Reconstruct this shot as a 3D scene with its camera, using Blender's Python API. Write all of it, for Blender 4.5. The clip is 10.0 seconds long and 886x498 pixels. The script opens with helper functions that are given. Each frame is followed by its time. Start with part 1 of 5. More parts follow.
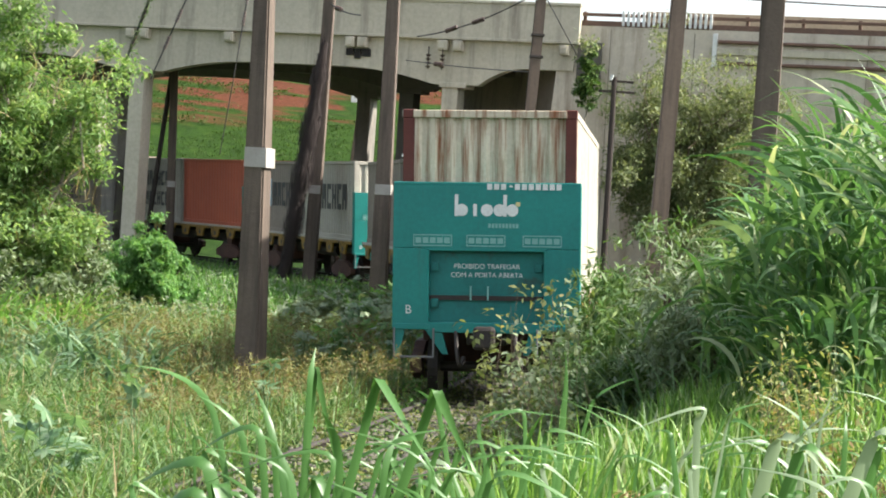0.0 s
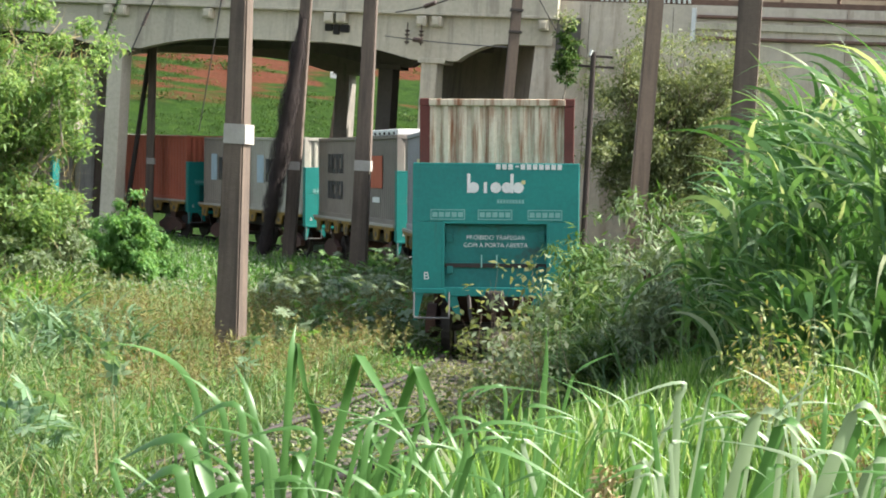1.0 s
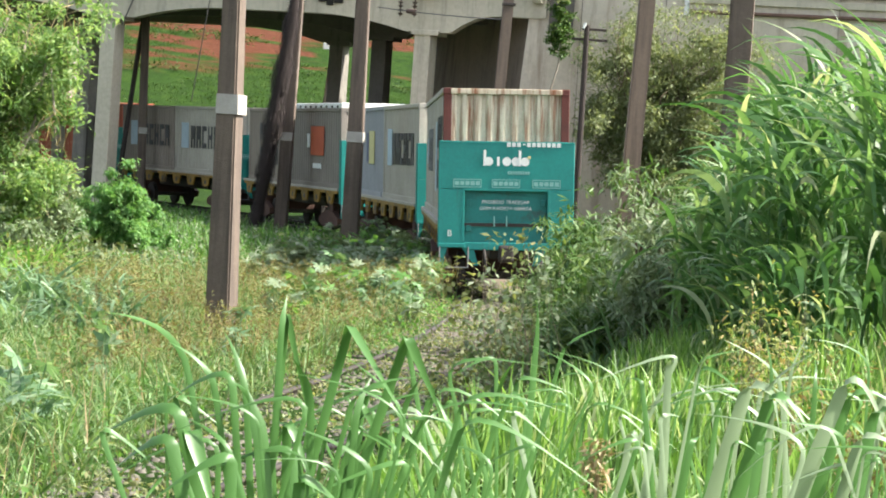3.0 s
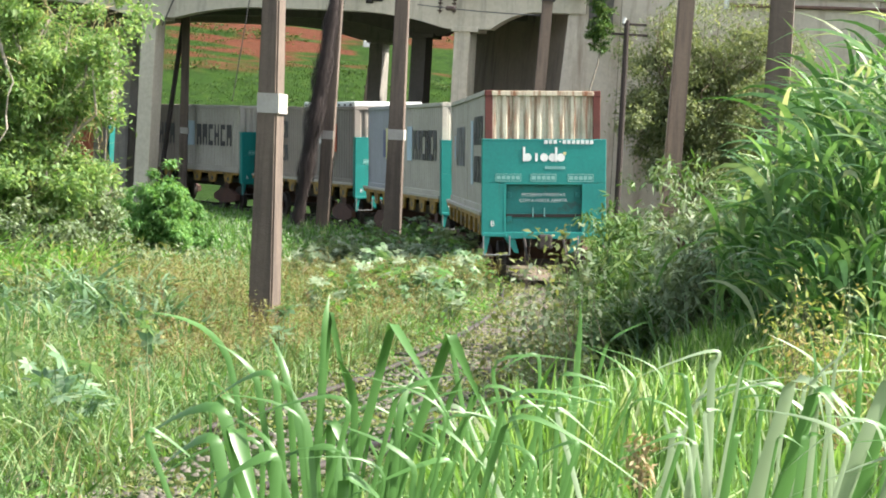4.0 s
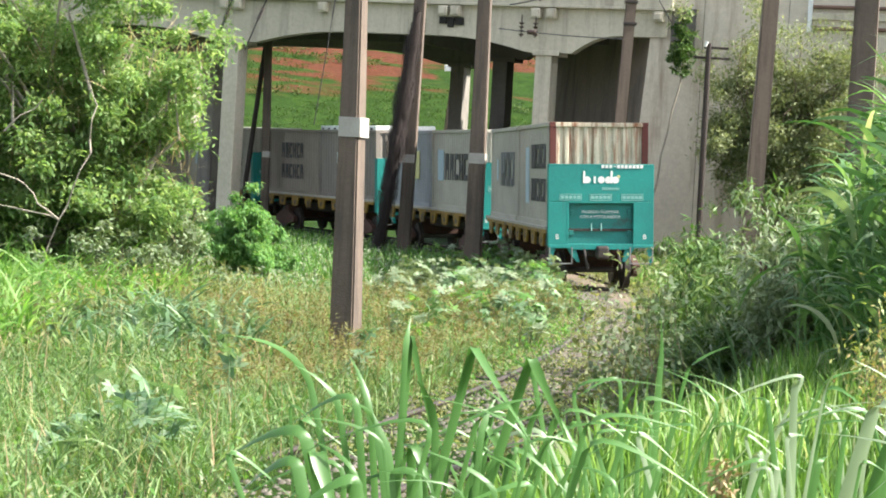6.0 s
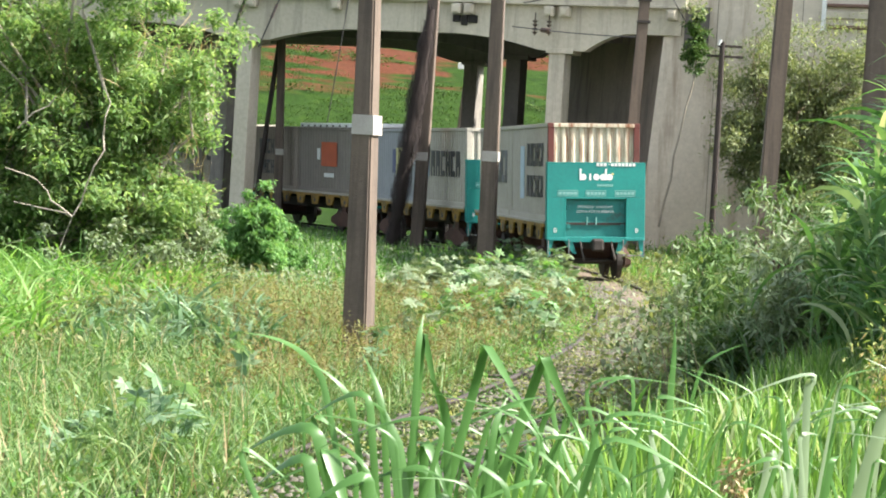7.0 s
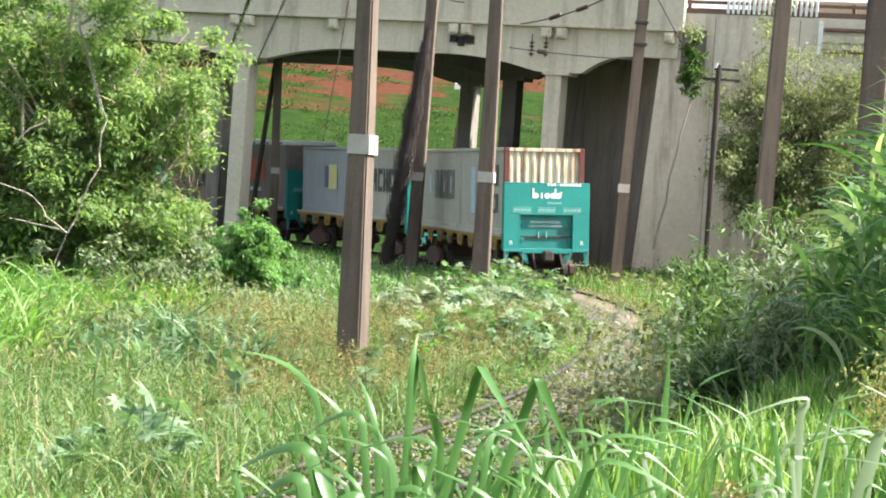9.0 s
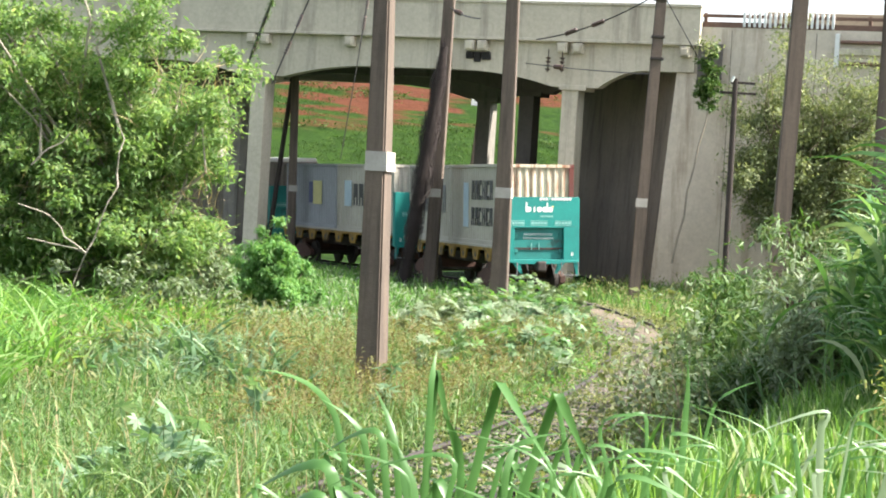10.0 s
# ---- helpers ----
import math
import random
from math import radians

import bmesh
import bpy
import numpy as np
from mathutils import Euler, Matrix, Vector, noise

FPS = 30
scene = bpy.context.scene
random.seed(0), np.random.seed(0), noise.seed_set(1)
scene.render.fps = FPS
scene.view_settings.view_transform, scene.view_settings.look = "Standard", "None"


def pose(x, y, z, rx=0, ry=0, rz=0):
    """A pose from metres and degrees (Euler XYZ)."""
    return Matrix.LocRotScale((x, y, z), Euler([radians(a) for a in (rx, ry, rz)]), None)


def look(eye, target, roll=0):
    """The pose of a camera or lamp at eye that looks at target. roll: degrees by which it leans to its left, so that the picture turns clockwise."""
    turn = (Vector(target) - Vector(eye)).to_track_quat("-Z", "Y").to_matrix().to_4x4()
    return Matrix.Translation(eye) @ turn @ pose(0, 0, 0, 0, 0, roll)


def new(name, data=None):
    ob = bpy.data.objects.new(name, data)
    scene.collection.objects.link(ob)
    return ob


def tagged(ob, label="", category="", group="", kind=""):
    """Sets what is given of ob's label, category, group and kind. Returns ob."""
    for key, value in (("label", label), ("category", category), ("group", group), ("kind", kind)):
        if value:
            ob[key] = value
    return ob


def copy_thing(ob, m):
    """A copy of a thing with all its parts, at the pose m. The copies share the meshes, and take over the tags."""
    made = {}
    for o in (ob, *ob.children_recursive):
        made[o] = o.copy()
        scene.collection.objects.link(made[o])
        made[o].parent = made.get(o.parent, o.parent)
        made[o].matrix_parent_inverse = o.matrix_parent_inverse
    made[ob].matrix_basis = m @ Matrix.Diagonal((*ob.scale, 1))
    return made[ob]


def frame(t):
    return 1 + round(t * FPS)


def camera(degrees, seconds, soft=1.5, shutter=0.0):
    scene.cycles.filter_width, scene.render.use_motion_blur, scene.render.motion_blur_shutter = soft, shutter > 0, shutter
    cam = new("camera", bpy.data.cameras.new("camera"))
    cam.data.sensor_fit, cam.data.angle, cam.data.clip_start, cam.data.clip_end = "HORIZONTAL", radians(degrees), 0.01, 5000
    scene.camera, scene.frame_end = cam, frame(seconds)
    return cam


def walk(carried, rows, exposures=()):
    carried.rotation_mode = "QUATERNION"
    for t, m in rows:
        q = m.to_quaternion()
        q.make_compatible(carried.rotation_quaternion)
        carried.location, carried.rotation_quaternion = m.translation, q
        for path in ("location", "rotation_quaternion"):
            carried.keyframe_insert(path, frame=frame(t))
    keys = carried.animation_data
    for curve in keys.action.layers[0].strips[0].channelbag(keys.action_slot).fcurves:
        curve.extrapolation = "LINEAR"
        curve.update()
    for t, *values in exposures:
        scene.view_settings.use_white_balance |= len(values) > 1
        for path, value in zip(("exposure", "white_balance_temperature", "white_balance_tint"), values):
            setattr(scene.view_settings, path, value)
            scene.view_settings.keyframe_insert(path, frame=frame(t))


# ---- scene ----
EYE = (0.0, 0.0, 2.2)
cam = camera(22.32, 10.0, soft=1.9)
# time, sideways and height of the aim 100 m ahead, lean
AIM = [
    (0.0, 2.955, 0.673, 3.74), (0.2, 3.793, 0.16, 3.66), (0.5, 4.031, -0.333, 3.56), (1.0, 3.916, -0.35, 3.48), (1.5, 4.223, -0.233, 3.97),
    (2.0, 4.498, -0.276, 4.02), (2.5, 4.364, -0.784, 4.63), (2.7, 4.442, -1.136, 4.3), (3.8, 3.622, -2.052, 3.33), (4.0, 2.502, -1.827, 3.33), (4.5, 0.508, -0.772, 3.45),
    (5.0, 0.0, -0.46, 3.56), (5.5, -0.575, -0.829, 3.23), (5.7, -0.873, -0.883, 3.24), (6.8, -1.503, -1.257, 3.45), (7.0, -1.731, -1.109, 3.45), (7.5, -2.211, -0.48, 3.4),
    (8.0, -2.027, -0.463, 3.94), (8.5, -1.771, -0.222, 3.62), (9.0, -1.555, -0.194, 4.02), (9.5, -1.664, -0.119, 4.06),
    (10.0, -2.412, 0.476, 3.47)]
walk(cam, [(t, look(EYE, (x, 100.0, z), lean)) for t, x, z, lean in AIM],
     exposures=[(0, 1.19), (1.0, 1.30), (2.0, 1.38), (2.5, 1.42), (4.0, 1.49), (5.5, 1.51), (10, 1.58)])

# ---- light ----
SUN_TO = Vector((0.84, -0.06, 0.88)).normalized()
world = bpy.data.worlds.new("sky")
scene.world = world
world.use_nodes = True
wn = world.node_tree.nodes
sky = wn.new("ShaderNodeTexSky")
sky.sky_type, sky.sun_disc = "NISHITA", False
sky.sun_elevation = math.asin(SUN_TO.z)
sky.sun_rotation = math.atan2(SUN_TO.x, SUN_TO.y)
sky.air_density, sky.dust_density = 1.0, 2.5
haze = wn.new("ShaderNodeHueSaturation")  # thin white cloud
haze.inputs["Saturation"].default_value = 0.55
world.node_tree.links.new(sky.outputs[0], haze.inputs["Color"])
world.node_tree.links.new(haze.outputs[0], wn["Background"].inputs[0])
wn["Background"].inputs[1].default_value = 0.15
sun = new("sun", bpy.data.lights.new("sun", "SUN"))
sun.data.energy, sun.data.angle, sun.data.color = 5.6, radians(1.5), (1.0, 0.95, 0.86)
sun.matrix_world = look(SUN_TO * 100, (0, 0, 0))


# ---- materials ----
def nodes_of(name):
    m = bpy.data.materials.new(name)
    m.use_nodes = True
    return m, m.node_tree.nodes, m.node_tree.links


def ramp_of(n, l, fac, stops):
    r = n.new("ShaderNodeValToRGB")
    while len(r.color_ramp.elements) < len(stops):
        r.color_ramp.elements.new(0.5)
    for e, (at, c) in zip(r.color_ramp.elements, stops):
        e.position, e.color = at, (*c, 1)
    l.new(fac, r.inputs[0])
    return r.outputs[0]


def noise_of(n, l, coord, scale, detail=6.0, rough=0.6, stretch=None):
    t = n.new("ShaderNodeTexNoise")
    t.inputs["Scale"].default_value, t.inputs["Detail"].default_value, t.inputs["Roughness"].default_value = scale, detail, rough
    if stretch:
        mp = n.new("ShaderNodeMapping")
        mp.inputs["Scale"].default_value = stretch
        l.new(coord, mp.inputs[0])
        coord = mp.outputs[0]
    l.new(coord, t.inputs["Vector"])
    return t.outputs[0]


def mix_of(n, l, fac, a, b, mode="MIX"):
    x = n.new("ShaderNodeMix")
    x.data_type, x.blend_type = "RGBA", mode
    for sock, v in ((x.inputs[0], fac), (x.inputs[6], a), (x.inputs[7], b)):
        if isinstance(v, (int, float)):
            sock.default_value = v
        elif isinstance(v, tuple):
            sock.default_value = (*v, 1)
        else:
            l.new(v, sock)
    return x.outputs[2]


def surface(name, base, dark, stain=None, scale=3.0, rough=0.8, metal=0.0, streak=None, stain_from=0.55, stain_to=0.7,
            bump=0.3, bump_scale=30.0, spread=0.15, streak_scale=2.0):
    """A worn surface: two tones by noise, fine grain, optional stains in vertical streaks or blotches, and fine relief."""
    m, n, l = nodes_of(name)
    b = n["Principled BSDF"]
    co = n.new("ShaderNodeTexCoord").outputs["Object"]
    big = noise_of(n, l, co, scale)
    col = ramp_of(n, l, big, [(0.35, dark), (0.65, base)])
    fine = noise_of(n, l, co, scale * 14, 4.0, 0.7)
    col = mix_of(n, l, spread * 2, col, ramp_of(n, l, fine, [(0.3, tuple(c * 0.6 for c in base)), (0.7, tuple(min(1, c * 1.25) for c in base))]))
    if stain:
        mask = ramp_of(n, l, noise_of(n, l, co, streak_scale, 8.0, 0.65, streak), [(stain_from, (0, 0, 0)), (stain_to, (1, 1, 1))])
        col = mix_of(n, l, mask, col, stain)
    l.new(col, b.inputs["Base Color"])
    b.inputs["Roughness"].default_value, b.inputs["Metallic"].default_value = rough, metal
    if bump:
        bp = n.new("ShaderNodeBump")
        bp.inputs["Strength"].default_value, bp.inputs["Distance"].default_value = bump, 0.02
        l.new(noise_of(n, l, co, bump_scale, 5.0), bp.inputs["Height"])
        l.new(bp.outputs[0], b.inputs["Normal"])
    return m


def leafy(name, stops, gloss=0.35, through_light=0.35):
    """Foliage: every leaf its own tone, light shining through."""
    m, n, l = nodes_of(name)
    b, out = n["Principled BSDF"], n["Material Output"]
    geo = n.new("ShaderNodeNewGeometry")
    col = ramp_of(n, l, geo.outputs["Random Per Island"], stops)
    co = n.new("ShaderNodeTexCoord").outputs["Object"]
    patch = noise_of(n, l, co, 1.3, 3.0)
    tone = ramp_of(n, l, patch, [(0.3, (0.64, 0.65, 0.60)), (0.7, (1.3, 1.17, 1.22))])
    col = mix_of(n, l, 1.0, col, tone, "MULTIPLY")
    l.new(col, b.inputs["Base Color"])
    b.inputs["Roughness"].default_value = gloss
    b.inputs["Specular IOR Level"].default_value = 0.3
    tr = n.new("ShaderNodeBsdfTranslucent")
    l.new(mix_of(n, l, 1.0, col, (1.4, 1.4, 0.8), "MULTIPLY"), tr.inputs[0])
    mx = n.new("ShaderNodeMixShader")
    mx.inputs[0].default_value = through_light
    l.new(b.outputs[0], mx.inputs[1])
    l.new(tr.outputs[0], mx.inputs[2])
    l.new(mx.outputs[0], out.inputs[0])
    return m


def plain(name, c, rough=0.6, metal=0.0):
    return surface(name, c, tuple(x * 0.8 for x in c), scale=2.5, rough=rough, metal=metal, bump=0.1)


M_TEAL = surface("teal_paint", (0.006, 0.215, 0.185), (0.005, 0.155, 0.14), (0.03, 0.12, 0.10), scale=1.1, rough=0.5, streak=(3, 3, 0.5), stain_from=0.6, stain_to=0.8, bump=0.12, bump_scale=6)
M_TEAL_DARK = surface("teal_paint_grimy", (0.006, 0.17, 0.15), (0.005, 0.11, 0.10), (0.03, 0.05, 0.04), scale=1.4, rough=0.6, bump=0.12)
M_RUSTY = surface("rust_streaked_white_paint", (0.60, 0.53, 0.41), (0.46, 0.385, 0.275), (0.22, 0.08, 0.032), scale=1.2, rough=0.75, streak=(4.2, 4.2, 0.30), stain_from=0.45, stain_to=0.64, bump=0.3, streak_scale=2.2)
M_BAND = surface("dulled_white_band", (0.40, 0.37, 0.33), (0.31, 0.285, 0.25), scale=4, rough=0.85)
M_SOOT = surface("black_soot", (0.025, 0.022, 0.02), (0.012, 0.011, 0.01), scale=3, rough=1.0)
# middle tone with shade put into the colour for inner piers; also the road deck
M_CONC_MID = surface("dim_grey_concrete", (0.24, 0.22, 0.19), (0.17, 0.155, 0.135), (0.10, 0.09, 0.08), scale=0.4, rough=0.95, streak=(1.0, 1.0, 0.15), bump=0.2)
M_TAN = surface("tan_concrete_barrier", (0.36, 0.29, 0.20), (0.30, 0.24, 0.165), (0.2, 0.15, 0.1), scale=0.6, rough=0.95)
M_CARWHITE = surface("white_car_paint", (0.75, 0.76, 0.78), (0.70, 0.71, 0.73), scale=1.0, rough=0.25, bump=0.0, spread=0.02)
M_CARDARK = surface("dark_car_paint", (0.05, 0.045, 0.06), (0.04, 0.036, 0.05), scale=1.0, rough=0.25, bump=0.0, spread=0.02)
M_TYRE = plain("black_rubber", (0.02, 0.02, 0.02), 0.9)
M_RUSTPOST = surface("rust_brown_post", (0.13, 0.03, 0.022), (0.07, 0.02, 0.015), scale=2.5, rough=0.8)
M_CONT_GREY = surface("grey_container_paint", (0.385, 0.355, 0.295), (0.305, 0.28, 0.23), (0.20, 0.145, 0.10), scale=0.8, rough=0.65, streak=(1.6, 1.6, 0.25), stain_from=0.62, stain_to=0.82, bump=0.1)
M_CONT_BLUE = surface("blue_grey_container_paint", (0.285, 0.29, 0.305), (0.235, 0.24, 0.25), (0.19, 0.15, 0.12), scale=0.8, rough=0.65, streak=(1.6, 1.6, 0.25), stain_from=0.66, stain_to=0.85, bump=0.1)
M_CONT_DARK = surface("dark_grey_container_paint", (0.20, 0.172, 0.145), (0.155, 0.132, 0.11), (0.11, 0.08, 0.06), scale=0.8, rough=0.65, streak=(1.6, 1.6, 0.25), stain_from=0.66, stain_to=0.85, bump=0.1)
M_CONT_BEIGE = surface("dusty_beige_container_paint", (0.25, 0.205, 0.165), (0.19, 0.155, 0.125), (0.14, 0.09, 0.065), scale=0.8, rough=0.7, streak=(1.6, 1.6, 0.25), stain_from=0.6, stain_to=0.8, bump=0.1)
M_CONT_ORANGE = surface("faded_orange_container_paint", (0.40, 0.095, 0.045), (0.32, 0.075, 0.04), (0.2, 0.07, 0.04), scale=0.8, rough=0.65, streak=(1.6, 1.6, 0.25), stain_from=0.6, stain_to=0.8, bump=0.1)
M_WHITE = plain("white_mark_paint", (0.72, 0.73, 0.70))
M_FADED = plain("faded_white_mark_paint", (0.20, 0.42, 0.38))
M_BLACK = plain("black_mark_paint", (0.055, 0.053, 0.053))
M_GREYMARK = plain("worn_grey_mark_paint", (0.16, 0.16, 0.16))
M_SKYBLUE = plain("pale_blue_mark_paint", (0.40, 0.50, 0.56))
M_YELLOWMARK = plain("yellow_mark_paint", (0.62, 0.56, 0.26))
M_NAVY = plain("navy_mark_paint", (0.09, 0.10, 0.19))
M_ORANGEMARK = plain("orange_mark_paint", (0.45, 0.10, 0.045))
M_YELLOW = surface("yellow_frame_paint", (0.34, 0.20, 0.03), (0.22, 0.125, 0.022), (0.05, 0.036, 0.026), scale=2.0, rough=0.7, stain_from=0.46, stain_to=0.62)
M_STEEL = surface("dark_greasy_steel", (0.045, 0.036, 0.03), (0.025, 0.02, 0.018), scale=4, rough=0.6, metal=0.3)
M_RUST = surface("rusty_steel", (0.085, 0.04, 0.026), (0.045, 0.024, 0.017), scale=4, rough=0.85)
M_RAIL = surface("rail_steel", (0.050, 0.038, 0.032), (0.028, 0.022, 0.02), scale=3, rough=0.8, metal=0.0)
M_CONCRETE = surface("aged_bridge_concrete", (0.52, 0.47, 0.365), (0.43, 0.385, 0.295), (0.17, 0.14, 0.11), scale=0.45, rough=0.9, streak=(1.6, 1.6, 0.14), stain_from=0.51, stain_to=0.80, bump=0.25, bump_scale=12, streak_scale=1.0)
M_WALL = surface("stained_wall_concrete", (0.58, 0.515, 0.415), (0.49, 0.43, 0.34), (0.25, 0.18, 0.125), scale=0.35, rough=0.95, streak=(0.9, 0.9, 0.10), stain_from=0.52, stain_to=0.72, bump=0.3, bump_scale=8, streak_scale=1.3)
# stained wall concrete darkened in colour for the shade under the bridge
M_CONC_SIDE = surface("shaded_brown_concrete", (0.20, 0.165, 0.13), (0.12, 0.10, 0.08), (0.05, 0.043, 0.036), scale=0.35, rough=0.95, streak=(0.9, 0.9, 0.12), stain_from=0.5, stain_to=0.75, bump=0.2)
# soot plus shade painted into the colour; also used for wall joints
M_CONC_DARK = surface("soot_and_shade_concrete", (0.13, 0.115, 0.10), (0.075, 0.068, 0.06), (0.04, 0.037, 0.033), scale=0.4, rough=0.95, streak=(1.0, 1.0, 0.15), bump=0.2)
M_POLE = surface("weathered_concrete_pole", (0.140, 0.105, 0.080), (0.095, 0.071, 0.055), (0.05, 0.038, 0.031), scale=0.9, rough=0.9, streak=(3, 3, 0.2), stain_from=0.46, stain_to=0.72, bump=0.4)
M_WOODPOLE = surface("dark_tarred_wood", (0.036, 0.026, 0.021), (0.02, 0.015, 0.013), scale=1.5, rough=0.9, streak=(4, 4, 0.2))
M_VINE = surface("dry_dark_vine", (0.042, 0.030, 0.027), (0.02, 0.015, 0.013), scale=3, rough=0.95)
M_BARK = surface("grey_brown_bark", (0.17, 0.13, 0.09), (0.09, 0.07, 0.05), scale=3, rough=0.95)
M_PALEBARK = surface("pale_bark", (0.32, 0.28, 0.225), (0.20, 0.17, 0.135), scale=3, rough=0.9)
M_SOIL = surface("red_soil", (0.20, 0.085, 0.045), (0.13, 0.055, 0.03), (0.07, 0.08, 0.025), scale=0.5, rough=1.0, stain_from=0.5, stain_to=0.7)
M_BALLAST = surface("ballast_stone", (0.13, 0.12, 0.095), (0.065, 0.058, 0.045), scale=6, rough=0.95)
M_EARTH = surface("trodden_brown_earth", (0.165, 0.12, 0.085), (0.11, 0.082, 0.058), (0.10, 0.10, 0.045), scale=1.5, rough=1.0, stain_from=0.5, stain_to=0.65, streak_scale=1.2, bump=0.8, bump_scale=10)
M_BED = surface("earthy_ballast", (0.115, 0.092, 0.062), (0.07, 0.056, 0.04), (0.15, 0.085, 0.05), scale=1.2, rough=1.0, stain_from=0.5, stain_to=0.62, streak_scale=0.7, bump=1.0, bump_scale=14)
M_SLEEPER = surface("old_sleeper_wood", (0.13, 0.095, 0.07), (0.07, 0.055, 0.045), scale=5, rough=0.95)
M_WIRE = plain("dark_wire", (0.04, 0.037, 0.035))
M_INSUL = plain("brown_insulator", (0.06, 0.035, 0.025), 0.35)
M_RAILING = surface("rusty_railing_paint", (0.17, 0.10, 0.07), (0.10, 0.06, 0.045), scale=3, rough=0.85)

L_MEADOW = leafy("meadow_grass_leaf", [(0.0, (0.06, 0.14, 0.035)), (0.4, (0.10, 0.20, 0.06)), (0.8, (0.17, 0.27, 0.10)), (1.0, (0.27, 0.31, 0.16))], 0.5)
L_LUSH = leafy("lush_grass_leaf", [(0.0, (0.075, 0.20, 0.035)), (0.5, (0.13, 0.29, 0.06)), (1.0, (0.24, 0.40, 0.13))], 0.55, 0.45)
L_SEED = leafy("reddish_seed_head", [(0.0, (0.13, 0.09, 0.04)), (0.35, (0.17, 0.15, 0.06)), (0.7, (0.19, 0.21, 0.08)), (1.0, (0.26, 0.28, 0.12))], 0.8)
L_HILL = leafy("hill_grass_leaf", [(0.0, (0.02, 0.05, 0.006)), (0.6, (0.04, 0.085, 0.011)), (1.0, (0.058, 0.105, 0.016))], 0.7, 0.25)
L_FRESH = leafy("fresh_bush_leaf", [(0.0, (0.08, 0.20, 0.055)), (0.6, (0.14, 0.31, 0.095)), (1.0, (0.25, 0.42, 0.17))], 0.6, 0.45)
L_WALLTREE = leafy("grey_green_leaf", [(0.0, (0.11, 0.155, 0.07)), (0.6, (0.19, 0.24, 0.12)), (1.0, (0.30, 0.34, 0.20))], 0.6, 0.4)
L_NEARGRASS = leafy("near_grass_leaf", [(0.0, (0.06, 0.15, 0.025)), (0.5, (0.12, 0.24, 0.06)), (0.8, (0.17, 0.29, 0.10)), (1.0, (0.27, 0.36, 0.17))], 0.5, 0.35)
L_BRIGHT = leafy("bright_grass_leaf", [(0.0, (0.065, 0.15, 0.028)), (0.5, (0.12, 0.25, 0.055)), (0.85, (0.20, 0.34, 0.10)), (1.0, (0.36, 0.42, 0.25))], 0.42, 0.4)
L_CANE = leafy("cane_grass_leaf", [(0.0, (0.045, 0.12, 0.035)), (0.5, (0.085, 0.195, 0.065)), (0.85, (0.17, 0.29, 0.125)), (1.0, (0.36, 0.42, 0.26))], 0.42, 0.4)
L_TREE = leafy("tree_leaf", [(0.0, (0.095, 0.19, 0.06)), (0.5, (0.165, 0.29, 0.10)), (1.0, (0.30, 0.40, 0.19))], 0.65, 0.5)
L_SHRUB = leafy("dark_shrub_leaf", [(0.0, (0.035, 0.085, 0.018)), (0.6, (0.075, 0.16, 0.035)), (1.0, (0.16, 0.23, 0.08))], 0.55, 0.3)
L_BUSH = leafy("bush_leaf", [(0.0, (0.05, 0.14, 0.03)), (0.6, (0.10, 0.24, 0.05)), (1.0, (0.18, 0.34, 0.09))], 0.5, 0.45)
L_PALE = leafy("pale_silvery_leaf", [(0.0, (0.11, 0.17, 0.08)), (0.6, (0.18, 0.25, 0.14)), (1.0, (0.28, 0.34, 0.23))], 0.62, 0.25)
L_CASTOR = leafy("castor_leaf", [(0.0, (0.06, 0.14, 0.05)), (0.5, (0.12, 0.22, 0.10)), (1.0, (0.22, 0.32, 0.18))], 0.5, 0.25)
L_DUSTY = leafy("dusty_olive_leaf", [(0.0, (0.09, 0.12, 0.045)), (0.6, (0.17, 0.21, 0.085)), (1.0, (0.28, 0.30, 0.14))], 0.6, 0.4)
L_YELLOW = leafy("yellowing_weed_leaf", [(0.0, (0.16, 0.23, 0.06)), (0.6, (0.29, 0.34, 0.12)), (1.0, (0.34, 0.24, 0.11))], 0.5, 0.35)
L_BLADE = leafy("blue_green_blade", [(0.0, (0.06, 0.14, 0.06)), (0.6, (0.13, 0.24, 0.12)), (1.0, (0.25, 0.36, 0.22))], 0.5, 0.35)
L_NEAR = leafy("near_cane_leaf", [(0.0, (0.035, 0.11, 0.022)), (0.5, (0.065, 0.18, 0.04)), (0.8, (0.13, 0.26, 0.09)), (1.0, (0.34, 0.40, 0.26))], 0.38, 0.3)
L_GLOSSY = leafy("pale_glossy_blade", [(0.0, (0.10, 0.20, 0.085)), (0.5, (0.20, 0.30, 0.17)), (1.0, (0.42, 0.48, 0.36))], 0.34, 0.3)
L_DRY = leafy("dry_straw_leaf", [(0.0, (0.26, 0.20, 0.10)), (1.0, (0.42, 0.36, 0.22))], 0.7, 0.25)


# ---- building helpers ----
def part(name, bm, material, parent=None, label="", smooth=False):
    me = bpy.data.meshes.new(name)
    bm.to_mesh(me)
    bm.free()
    if smooth:
        me.shade_smooth()
    me.materials.append(material)
    ob = new(name, me)
    if parent:
        ob.parent = parent
    if label:
        ob["label"] = label
    return ob


